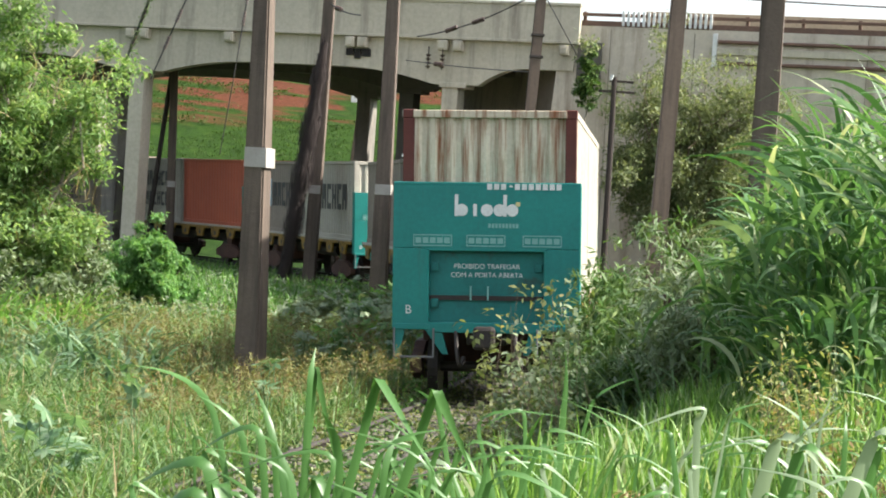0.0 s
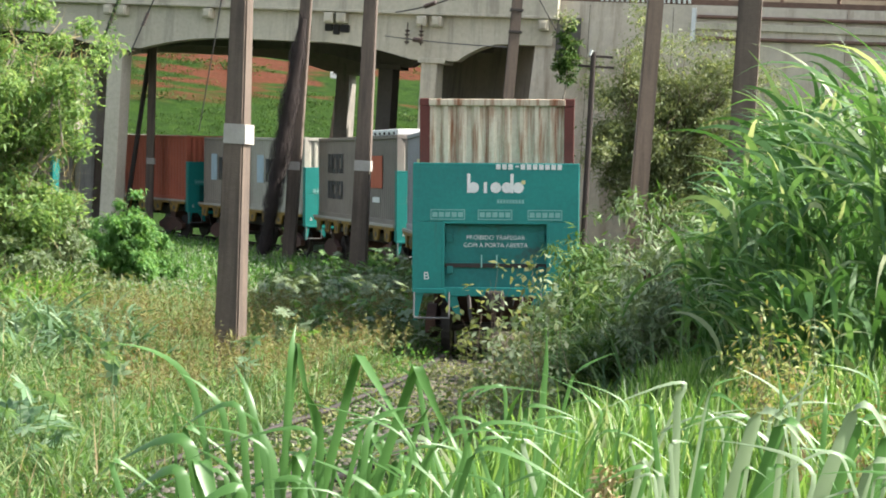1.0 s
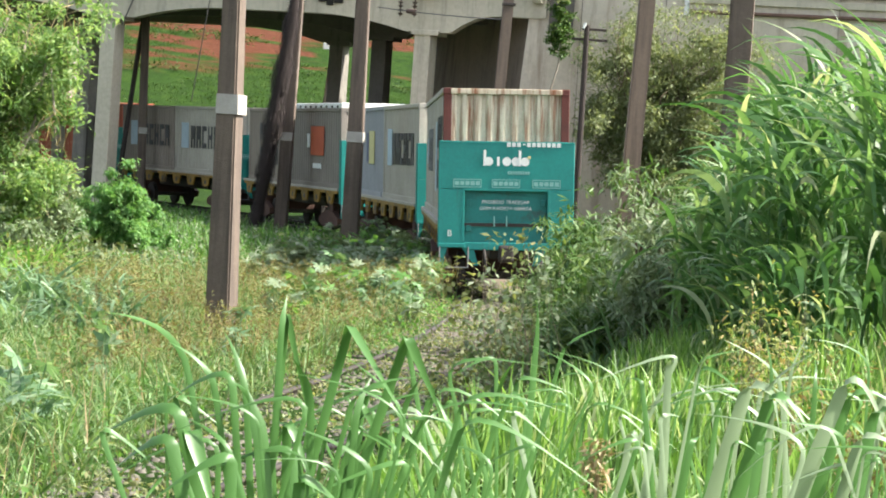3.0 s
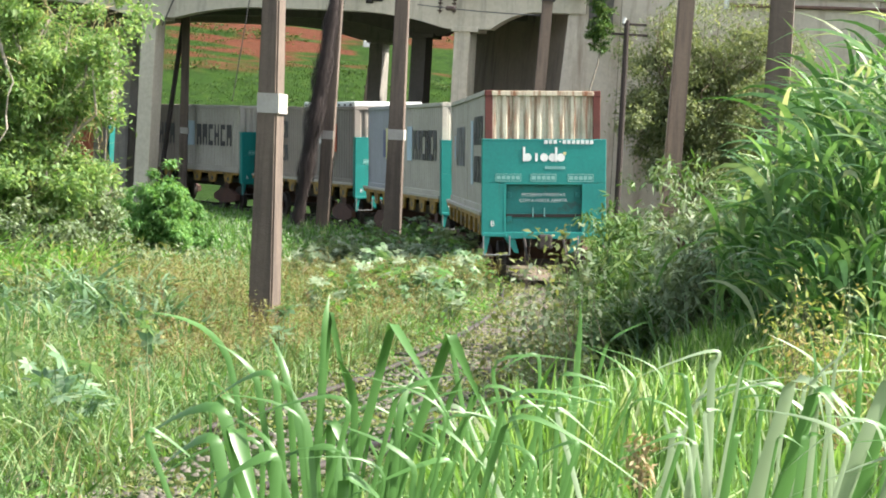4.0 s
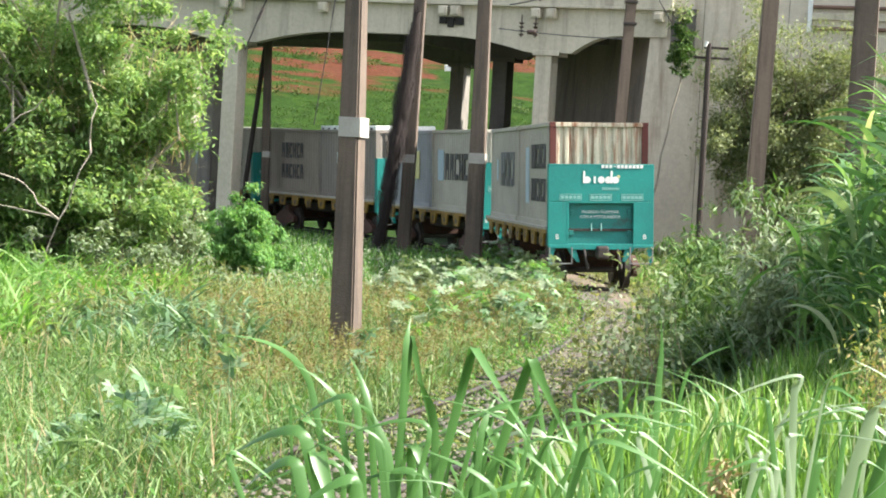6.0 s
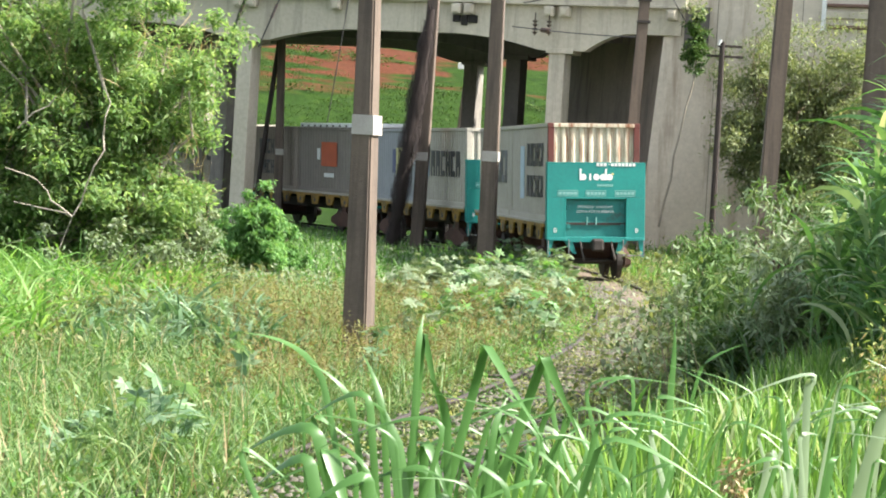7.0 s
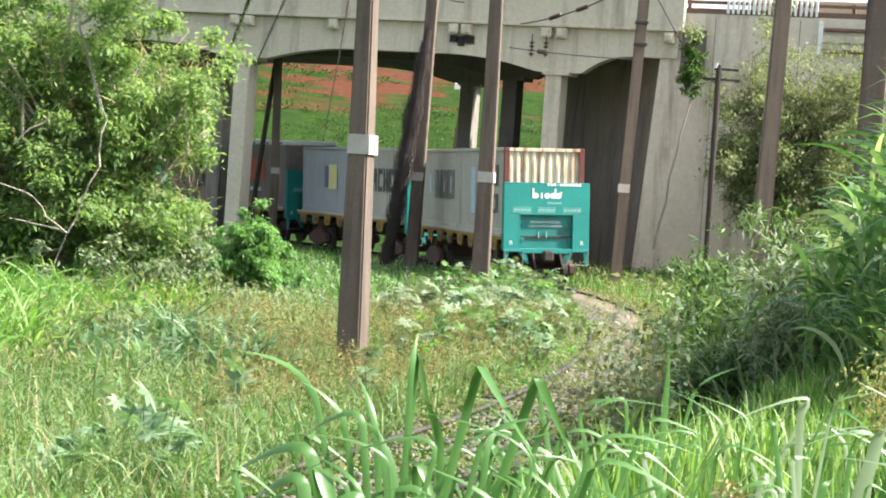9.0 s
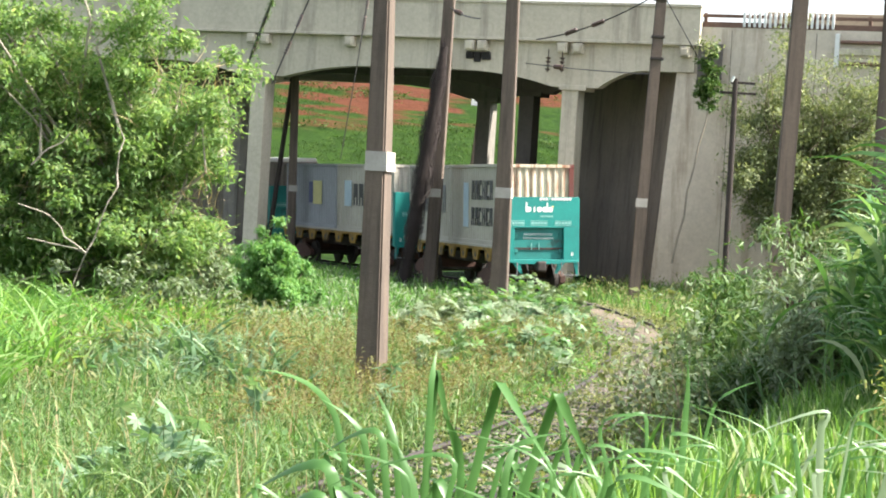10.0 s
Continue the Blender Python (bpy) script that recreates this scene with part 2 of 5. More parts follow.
def bulk(name, verts, faces, material, parent=None):
    """A mesh from arrays: verts (n, 3), faces (m, 4)."""
    me = bpy.data.meshes.new(name)
    verts, faces = np.asarray(verts, np.float32), np.asarray(faces, np.int32)
    k = faces.shape[1]
    me.vertices.add(len(verts))
    me.vertices.foreach_set("co", verts.ravel())
    me.loops.add(faces.size)
    me.loops.foreach_set("vertex_index", faces.ravel())
    me.polygons.add(len(faces))
    me.polygons.foreach_set("loop_start", np.arange(0, faces.size, k, dtype=np.int32))
    me.update(calc_edges=True)
    me.materials.append(material)
    ob = new(name, me)
    if parent:
        ob.parent = parent
    return ob


def box(bm, x0, x1, y0, y1, z0, z1, bevel=0.0, m=None):
    r = bmesh.ops.create_cube(bm, size=1.0)
    bmesh.ops.scale(bm, vec=(x1 - x0, y1 - y0, z1 - z0), verts=r["verts"])
    bmesh.ops.translate(bm, vec=((x0 + x1) / 2, (y0 + y1) / 2, (z0 + z1) / 2), verts=r["verts"])
    if m:
        bmesh.ops.transform(bm, matrix=m, verts=r["verts"])
    if bevel:
        es = list({e for v in r["verts"] for e in v.link_edges})
        bmesh.ops.bevel(bm, geom=es, offset=bevel, segments=2, affect="EDGES", profile=0.5)
    return bm


def rod(bm, a, b, r0, r1=None, sides=10):
    a, b = Vector(a), Vector(b)
    d = b - a
    m = Matrix.Translation((a + b) / 2) @ d.to_track_quat("Z", "Y").to_matrix().to_4x4()
    bmesh.ops.create_cone(bm, cap_ends=True, segments=sides, radius1=r0, radius2=r0 if r1 is None else r1, depth=d.length, matrix=m)
    return bm


def tube(bm, pts, radii, sides=7):
    """One continuous tapering tube through the points."""
    rings, k = [], len(pts)
    for i, p in enumerate(pts):
        d = (pts[min(i + 1, k - 1)] - pts[max(i - 1, 0)]).normalized()
        a = d.orthogonal().normalized() if not rings else (ref - d * ref.dot(d)).normalized()
        ref = a
        b = d.cross(a)
        rings.append([bm.verts.new(p + (a * math.cos(q) + b * math.sin(q)) * radii[i]) for q in (2 * math.pi * j / sides for j in range(sides))])
    for r0, r1 in zip(rings, rings[1:]):
        for j in range(sides):
            bm.faces.new((r0[j], r0[(j + 1) % sides], r1[(j + 1) % sides], r1[j]))
    bm.faces.new(rings[0][::-1])
    bm.faces.new(rings[-1])
    return bm


def prism(bm, outline, axis, lo, hi):
    """Extrude a closed outline of (a, b) pairs along an axis: 'x' takes (y, z), 'y' takes (x, z), 'z' takes (x, y)."""
    put = {"x": lambda a, b, c: (c, a, b), "y": lambda a, b, c: (a, c, b), "z": lambda a, b, c: (a, b, c)}[axis]
    lows = [bm.verts.new(put(a, b, lo)) for a, b in outline]
    highs = [bm.verts.new(put(a, b, hi)) for a, b in outline]
    k = len(outline)
    fs = [bm.faces.new(lows), bm.faces.new(highs[::-1])]
    fs += [bm.faces.new((lows[i], highs[i], highs[(i + 1) % k], lows[(i + 1) % k])) for i in range(k)]
    bmesh.ops.recalc_face_normals(bm, faces=fs)
    return bm


def empty(name, m, label, category, group=""):
    ob = new(name)
    ob.matrix_basis = m
    return tagged(ob, label, category, group)


def lettering(name, words, size, material, parent, m):
    cu = bpy.data.curves.new(name, "FONT")
    cu.body, cu.size, cu.extrude, cu.align_x = words, size, 0.002, "CENTER"
    tmp = new("tmp", cu)
    me = bpy.data.meshes.new_from_object(tmp.evaluated_get(bpy.context.evaluated_depsgraph_get()))
    bpy.data.objects.remove(tmp)
    me.materials.append(material)
    ob = new(name, me)
    ob.parent, ob.matrix_basis = parent, m
    return ob


# ---- the line of the track ----
TRACK_STEP = 0.25
_s = np.arange(-40.0, 190.0, TRACK_STEP)
_h = -0.18027 + 0.0089307 * _s + 2.053e-5 * _s * _s
_dx, _dy = -np.sin(_h) * TRACK_STEP, np.cos(_h) * TRACK_STEP
_i0 = int(round(40.0 / TRACK_STEP))
_tx, _ty = np.cumsum(_dx), np.cumsum(_dy)
_tx, _ty = _tx - _tx[_i0] + 1.6120, _ty - _ty[_i0] + 31.0487


def on_track(s):
    """Place of the middle of the track at s metres, rail-top height, heading in radians."""
    return (float(np.interp(s, _s, _tx)), float(np.interp(s, _s, _ty)), 0.00268 * max(s, -5.0) - 0.4, float(np.interp(s, _s, _h)))


def beside(x, y):
    """Signed distance to the track (right positive) and the length along it, for arrays."""
    x, y = np.atleast_1d(x).astype(float), np.atleast_1d(y).astype(float)
    px, py, ph, ps = _tx[::8], _ty[::8], _h[::8], _s[::8]
    out_d, out_s = np.empty(len(x)), np.empty(len(x))
    for a in range(0, len(x), 20000):
        xa, ya = x[a:a + 20000, None], y[a:a + 20000, None]
        k = np.argmin((xa - px) ** 2 + (ya - py) ** 2, axis=1)
        nx, ny = np.cos(ph[k]), np.sin(ph[k])
        ex, ey = xa[:, 0] - px[k], ya[:, 0] - py[k]
        out_d[a:a + 20000] = ex * nx + ey * ny
        out_s[a:a + 20000] = ps[k] + ex * -ny + ey * nx
    return out_d, out_s


def smooth01(v, a, b):
    t = np.clip((v - a) / (b - a), 0, 1)
    return t * t * (3 - 2 * t)


def lumps(x, y, k):
    return (np.sin(x * k + 1.3) * np.cos(y * k * 1.17 - 0.4) + 0.5 * np.sin(x * k * 2.3 - y * k * 1.9)) / 1.5


def ground_z(x, y):
    x, y = np.atleast_1d(x).astype(float), np.atleast_1d(y).astype(float)
    d, s = beside(x, y)
    z = 0.00268 * np.maximum(s, -5.0) - 0.48
    z = z - 0.20 * smooth01(np.abs(d), 1.4, 2.6)
    bank = (1.18 + 0.30 * smooth01(y, 6, 16)) * (1 - smooth01(y, 24, 46))
    z = z + smooth01(d, 1.9, 4.6) * bank + smooth01(d, 4, 14) * 0.8
    z = z + smooth01(-d, 2.0, 9.0) * 0.05 + smooth01(-d, 10, 40) * 1.2 * smooth01(y, 20, 60)
    z = z + 0.06 * lumps(x, y, 0.9) * smooth01(np.abs(d), 1.5, 3)
    # the hillside beyond the bridge
    far = y - 112 - 0.25 * x
    z = z + np.where(far > -8, 14.5 * smooth01(far, -8, 75), 0) * smooth01(np.abs(d), 4, 16)
    return z


# ---- ground ----
def build_ground():
    ys = np.concatenate([np.arange(-30, 0, 2.0), np.arange(0, 60, 0.5), np.arange(60, 210, 1.5), np.array([215, 240, 300, 420, 700, 1300, 2500, 4500])])
    xs = np.concatenate([np.array([-4000, -1500, -600, -250, -120, -80]), np.arange(-60, -14, 2.0), np.arange(-14, 14, 0.5), np.arange(14, 60, 2.0), np.array([60, 80, 120, 250, 600, 1500, 4000])])
    gx, gy = np.meshgrid(xs, ys)
    z = ground_z(np.clip(gx.ravel(), -90, 90), np.clip(gy.ravel(), -40, 200))
    v = np.stack([gx.ravel(), gy.ravel(), z], 1)
    w = len(xs)
    i = (np.arange(len(ys) - 1)[:, None] * w + np.arange(w - 1)).ravel()
    ob = bulk("ground", v, np.stack([i, i + 1, i + w + 1, i + w], 1), ground_material())
    ob.data.shade_smooth()
    tagged(ob, "grassy soil with patches of bare red earth", "ground", kind="structure")


def ground_material():
    m, n, l = nodes_of("soil_and_turf")
    b = n["Principled BSDF"]
    co = n.new("ShaderNodeTexCoord").outputs["Object"]
    turf = ramp_of(n, l, noise_of(n, l, co, 1.2, 8.0, 0.7), [(0.3, (0.007, 0.02, 0.002)), (0.55, (0.017, 0.042, 0.004)), (0.75, (0.035, 0.06, 0.008))])
    soil = ramp_of(n, l, noise_of(n, l, co, 2.5, 8.0, 0.7), [(0.3, (0.045, 0.016, 0.008)), (0.7, (0.105, 0.036, 0.018))])
    wide = ramp_of(n, l, noise_of(n, l, co, 0.16, 6.0, 0.6, (0.35, 1.0, 1.6)), [(0.53, (0, 0, 0)), (0.58, (1, 1, 1))])
    sep = n.new("ShaderNodeSeparateXYZ")
    l.new(co, sep.inputs[0])
    high = n.new("ShaderNodeMapRange")
    high.inputs[1].default_value, high.inputs[2].default_value = 6.2, 7.6
    l.new(sep.outputs[2], high.inputs[0])
    both = n.new("ShaderNodeMath")
    both.operation = "MULTIPLY"
    l.new(wide, both.inputs[0])
    l.new(high.outputs[0], both.inputs[1])
    l.new(mix_of(n, l, both.outputs[0], turf, soil), b.inputs["Base Color"])
    b.inputs["Roughness"].default_value = 1.0
    b.inputs["Specular IOR Level"].default_value = 0.1
    bp = n.new("ShaderNodeBump")
    bp.inputs["Strength"].default_value, bp.inputs["Distance"].default_value = 0.8, 0.1
    l.new(noise_of(n, l, co, 6.0, 8.0, 0.7), bp.inputs["Height"])
    l.new(bp.outputs[0], b.inputs["Normal"])
    return m


def sweep_track(profile, s0, s1, step, offset=0.0, lift=0.0):
    """Sweep a closed (x, z) profile along the track."""
    k, rings = len(profile), []
    for s in np.arange(s0, s1 + 1e-6, step):
        x, y, z, h = on_track(s)
        c, sn = math.cos(h), math.sin(h)
        rings.append([(x + (a + offset) * c, y + (a + offset) * sn, z + b + lift) for a, b in profile])
    v = np.array(rings).reshape(-1, 3)
    f = []
    for r in range(len(rings) - 1):
        for i in range(k):
            j = (i + 1) % k
            f.append((r * k + i, r * k + j, (r + 1) * k + j, (r + 1) * k + i))
    return v, f


def build_track():
    bed = [(-2.6, -0.5), (2.6, -0.5), (2.1, -0.16), (1.4, -0.09), (0.75, -0.085), (-0.75, -0.085), (-1.4, -0.09), (-2.1, -0.16)]
    v, f = sweep_track(bed, -40, 150, 1.0)
    ob = bulk("ballast_bed", v, f, M_BED)
    tagged(ob, "grey crushed-stone ballast bed overgrown with weeds", "track bed", kind="structure")
    v, f = sweep_track([(-0.3, -0.1), (1.2, -0.1), (0.95, -0.062), (0.2, -0.055)], 1, 34, 0.8)
    tagged(bulk("earth_strip", v, f, M_EARTH), "trodden brown earth between the rails", "earth", kind="structure")
    rail = [(-0.065, -0.15), (0.065, -0.15), (0.065, -0.135), (0.012, -0.115), (0.012, -0.045), (0.034, -0.035), (0.034, 0.0), (-0.034, 0.0), (-0.034, -0.035), (-0.012, -0.045), (-0.012, -0.115), (-0.065, -0.135)]
    for side in (-0.83, 0.83):
        v, f = sweep_track(rail, -40, 150, 0.8, side)
        tagged(bulk("rail", v, f, M_RAIL), "worn dark steel rail half sunk in ballast", "rail", "rails of the track", "structure")
    bm = bmesh.new()
    box(bm, -1.35, 1.35, -0.12, 0.12, -0.24, -0.075, 0.012)
    first = part("sleeper", bm, M_SLEEPER)
    tagged(first, "weathered wooden railway sleeper half buried in ballast", "sleeper", "sleepers of the track", "structure")
    for i, s in enumerate(np.arange(-2, 40, 0.6)):
        x, y, z, h = on_track(s)
        m = Matrix.Translation((x, y, z)) @ Matrix.Rotation(h + random.uniform(-0.02, 0.02), 4, "Z")
        if i:
            copy_thing(first, m)
        else:
            first.matrix_basis = m
    # loose stones
    n = 9000
    ss, dd = np.random.uniform(-22, 45, n), np.random.normal(0, 1.0, n)
    rings = []
    for a in range(n):
        x, y, z, h = on_track(ss[a])
        rings.append((x + dd[a] * math.cos(h), y + dd[a] * math.sin(h), z - 0.08 - 0.12 * max(0, abs(dd[a]) - 1.3)))
    P = np.array(rings)
    base = np.array([(-1, -1, -0.5), (1, -1, -0.5), (1, 1, -0.5), (-1, 1, -0.5), (-0.6, -0.6, 0.6), (0.7, -0.5, 0.5), (0.5, 0.7, 0.7), (-0.6, 0.5, 0.5)])
    fc = np.array([(0, 1, 5, 4), (1, 2, 6, 5), (2, 3, 7, 6), (3, 0, 4, 7), (4, 5, 6, 7)])
    ang, sz = np.random.uniform(0, 6.28, n), np.random.uniform(0.02, 0.045, n)
    c, s = np.cos(ang), np.sin(ang)
    q = base[None] * np.random.uniform(0.7, 1.3, (n, 8, 3)) * sz[:, None, None]
    V = np.stack([q[..., 0] * c[:, None] - q[..., 1] * s[:, None], q[..., 0] * s[:, None] + q[..., 1] * c[:, None], q[..., 2]], -1) + P[:, None]
    F = (fc[None] + (np.arange(n) * 8)[:, None, None]).reshape(-1, 4)
    tagged(bulk("ballast_stones", V.reshape(-1, 3), F, M_BALLAST), "loose grey ballast stones", "ballast", kind="stuff")


build_ground()
build_track()

# ---- the bridge ----
BR = Matrix(((0.93842, 0.34549, 0, -12.6), (-0.34549, 0.93842, 0, 89.0), (0, 0, 1, 0), (0, 0, 0, 1)))


SKEW = -0.70  # the piers stand in rows along the railway


def build_bridge():
    br = empty("road_bridge", BR, "old beige concrete road bridge over the railway", "bridge")
    bm = bmesh.new()
    box(bm, -30, 20.8, -0.22, 0.10, 8.72, 10.16, 0.02)
    part("parapet", bm, M_CONCRETE, br)
    for z0, z1 in ((8.70, 8.80), (10.08, 10.19)):
        bm = bmesh.new()
        box(bm, -30, 20.83, -0.29, 0.11, z0, z1, 0.015)
        part("coping", bm, M_CONCRETE, br)
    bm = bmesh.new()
    # the slab's dark colour carries the shade under the bridge as well as soot
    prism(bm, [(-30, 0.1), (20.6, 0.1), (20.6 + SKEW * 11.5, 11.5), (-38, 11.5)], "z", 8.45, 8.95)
    part("deck_slab", bm, M_CONC_DARK, br, "underside of the deck, darkened by soot and painted-in shade")
    # arched edge girders, one span after another

    def girder(w0, w1, mat):
        for a, b in ((-21.9, -9.35), (-9.35, 3.2), (3.2, 16.08), (16.08, 20.6)):
            pts = [(a, 8.72)]
            top = 7.56 if b < 20 else 7.74
            reach = 4.6 if b < 20 else 2.7
            pts.append((a, 7.03))
            pts.append((a + 0.92, 7.05))
            for k in range(1, 9):
                t = k / 8
                pts.append((a + 0.92 + (reach - 0.92) * t, 7.05 + (top - 7.05) * (1 - (1 - t) ** 2)))
            if b < 20:
                for k in range(8, 0, -1):
                    t = k / 8
                    pts.append((b - 0.92 - (reach - 0.92) * t, 7.05 + (top - 7.05) * (1 - (1 - t) ** 2)))
                pts += [(b - 0.92, 7.05), (b, 7.03)]
            else:
                pts.append((b, top))
            pts.append((b, 8.72))
            bm2 = bmesh.new()
            prism(bm2, [(p[0] + SKEW * w0, p[1]) for p in pts], "y", w0, w1)
            part("arched_girder", bm2, mat, br)
    # inner girders get darker concrete: their shade is painted in
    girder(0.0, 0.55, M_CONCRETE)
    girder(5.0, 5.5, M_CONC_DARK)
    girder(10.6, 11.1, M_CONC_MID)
    # inner piers are toned by how much light reaches them
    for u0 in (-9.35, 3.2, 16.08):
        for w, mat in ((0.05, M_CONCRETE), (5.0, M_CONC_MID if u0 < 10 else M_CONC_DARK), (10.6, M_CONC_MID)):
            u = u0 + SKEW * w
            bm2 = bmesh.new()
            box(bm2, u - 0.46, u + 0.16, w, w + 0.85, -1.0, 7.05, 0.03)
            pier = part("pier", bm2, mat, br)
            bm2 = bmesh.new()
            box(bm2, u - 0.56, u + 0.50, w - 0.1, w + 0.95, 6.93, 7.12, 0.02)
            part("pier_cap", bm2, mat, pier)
    # bearing blocks and drains under the parapet
    for u in (-1.0, 2.75, 3.35, 6.95, 11.92, 12.42, 15.6, 16.2, 20.3):
        bm2 = bmesh.new()
        box(bm2, u - 0.19, u + 0.19, -0.34, 0.04, 8.28, 8.66, 0.03)
        box(bm2, u - 0.13, u + 0.13, -0.40, -0.30, 8.34, 8.58, 0.02)
        part("bearing_block", bm2, M_CONCRETE, br)
    for u in (15.1, 15.65, 11.2):
        bm2 = bmesh.new()
        for k in range(4):
            rod(bm2, (u, -0.32, 8.1 - k * 0.14), (u, -0.32, 8.03 - k * 0.14), 0.11, 0.06)
        rod(bm2, (u, -0.32, 8.4), (u, -0.32, 7.55), 0.025)
        part("insulator", bm2, M_INSUL, br, "dark ribbed insulator")
    # black sooty bracket over the track
    bm2 = bmesh.new()
    for u, w, z0 in ((11.72, 0.3, 7.98), (12.05, 0.26, 7.86), (12.34, 0.36, 7.95)):
        box(bm2, u, u + w, -0.10, 0.02, z0, 8.24, 0.03)
    part("sooty_bracket", bm2, M_SOOT, br, "black soot-covered bracket")
    # far face of the deck
    bm2 = bmesh.new()
    box(bm2, -38, 12.8, 11.1, 11.5, 8.72, 10.1, 0.02)
    part("far_parapet", bm2, M_CONCRETE, br)


def build_abutment():
    ab = empty("abutment", BR, "tall pale concrete bridge abutment and retaining wall with dark stains", "retaining wall")
    bm = bmesh.new()
    outline = [(19.3, -1.5), (20.0, 8.72), (20.62, 8.72), (20.62, 9.42), (44.0, 9.42), (44.0, -1.5)]
    prism(bm, outline, "y", 0.12, 1.2)
    wall = part("front_wall", bm, M_WALL, ab)
    # inner wall: the bridge's shade is put into its dark brown colour
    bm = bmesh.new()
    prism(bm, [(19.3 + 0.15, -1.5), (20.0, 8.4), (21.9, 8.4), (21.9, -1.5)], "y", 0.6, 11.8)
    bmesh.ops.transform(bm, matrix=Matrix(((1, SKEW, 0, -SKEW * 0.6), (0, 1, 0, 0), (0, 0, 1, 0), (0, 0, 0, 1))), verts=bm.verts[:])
    part("side_wall", bm, M_CONC_SIDE, ab, "streaked brown inner wall under the bridge with shade in its colour")
    # the recess beside the bearing: a flat dark panel paints its shade
    bm = bmesh.new()
    box(bm, 20.72, 21.62, 0.02, 0.118, 7.3, 8.8)
    part("recess", bm, M_CONC_DARK, ab, "dark panel painting the shade of a recess")
    for u0, u1, z0, z1 in ((20.62, 44, 9.42, 9.62), (20.62, 44, 9.78, 9.90)):
        bm = bmesh.new()
        box(bm, u0, u1, 0.14, 0.24, z0, z1, 0.01)
        part("guard_rail", bm, M_RAILING, ab, "rusty brown guard rail")
    for k in range(12):
        bm = bmesh.new()
        box(bm, 20.8 + k * 2.0, 20.92 + k * 2.0, 0.24, 0.34, 9.42, 9.95, 0.01)
        part("rail_post", bm, M_RAILING, ab)
    for k in range(18):
        bm = bmesh.new()
        box(bm, 22.3 + k * 0.19, 22.39 + k * 0.19, 0.05, 0.13, 9.45, 9.98, 0.01)
        part("baluster", bm, M_WHITE, ab, "white painted baluster")
    bm = bmesh.new()
    box(bm, 25.6, 44, 0.0, 0.115, 8.55, 8.8, 0.02)
    part("ledge", bm, M_CONCRETE, ab)
    # road wall across the carriageway
    bm = bmesh.new()
    box(bm, 20.6, 80, 10.6, 11.0, 8.9, 11.05, 0.02)
    part("road_wall", bm, M_TAN, ab, "tan concrete barrier across the road")
    bm = bmesh.new()
    box(bm, -34, 80, 1.25, 10.55, 8.96, 9.62)
    part("road_deck", bm, M_CONC_MID, ab)
    bm = bmesh.new()
    box(bm, 25.7, 25.86, -0.02, 0.1, 8.1, 9.3, 0.01)
    part("marker_post", bm, M_WHITE, ab, "white marker post")
    for z in (9.0, 8.25):
        bm = bmesh.new()
        rod(bm, (25.9, 0.0, z), (44, 0.0, z), 0.07)
        part("pipe", bm, M_RAILING, ab, "brown pipe along the wall")
    for k in range(7):
        bm = bmesh.new()
        box(bm, 21.9 + k * 3.1, 21.92 + k * 3.1, 0.112, 0.13, 0.5, 9.3)
        part("wall_joint", bm, M_CONC_DARK, ab, "dark wall joint")


build_bridge()
build_abutment()


# ---- poles ----
def square_pole(name, base, top, w0, w1, d0, d1, mat, label, band=None):
    """Tapered rectangular pole; base and top are places, w across, d deep."""
    th = empty(name, Matrix.Translation(base), label, "pole", "line-side poles")
    t = Vector(top) - Vector(base)
    bm = bmesh.new()
    lo = [bm.verts.new((x * w0 / 2, y * d0 / 2, -1.3)) for x, y in ((-1, -1), (1, -1), (1, 1), (-1, 1))]
    hi = [bm.verts.new((t.x + x * w1 / 2, t.y + y * d1 / 2, t.z)) for x, y in ((-1, -1), (1, -1), (1, 1), (-1, 1))]
    bm.faces.new(lo[::-1])
    bm.faces.new(hi)
    for i in range(4):
        bm.faces.new((lo[i], lo[(i + 1) % 4], hi[(i + 1) % 4], hi[i]))
    bmesh.ops.bevel(bm, geom=bm.edges[:], offset=0.025, segments=2, affect="EDGES")
    part("shaft", bm, mat, th)
    if band:
        f0, f1 = (band[0] - base[2]) / t.z, (band[1] - base[2]) / t.z
        bm = bmesh.new()
        rings = []
        for f in (f0, f1):
            w, d = w0 + (w1 - w0) * f + 0.012, d0 + (d1 - d0) * f + 0.012
            rings.append([bm.verts.new((t.x * f + x * w / 2, t.y * f + y * d / 2, t.z * f)) for x, y in ((-1, -1), (1, -1), (1, 1), (-1, 1))])
        bm.faces.new(rings[0][::-1])
        bm.faces.new(rings[1])
        for i in range(4):
            bm.faces.new((rings[0][i], rings[0][(i + 1) % 4], rings[1][(i + 1) % 4], rings[1][i]))
        part("painted_band", bm, M_BAND, th, "white painted band")
    return th


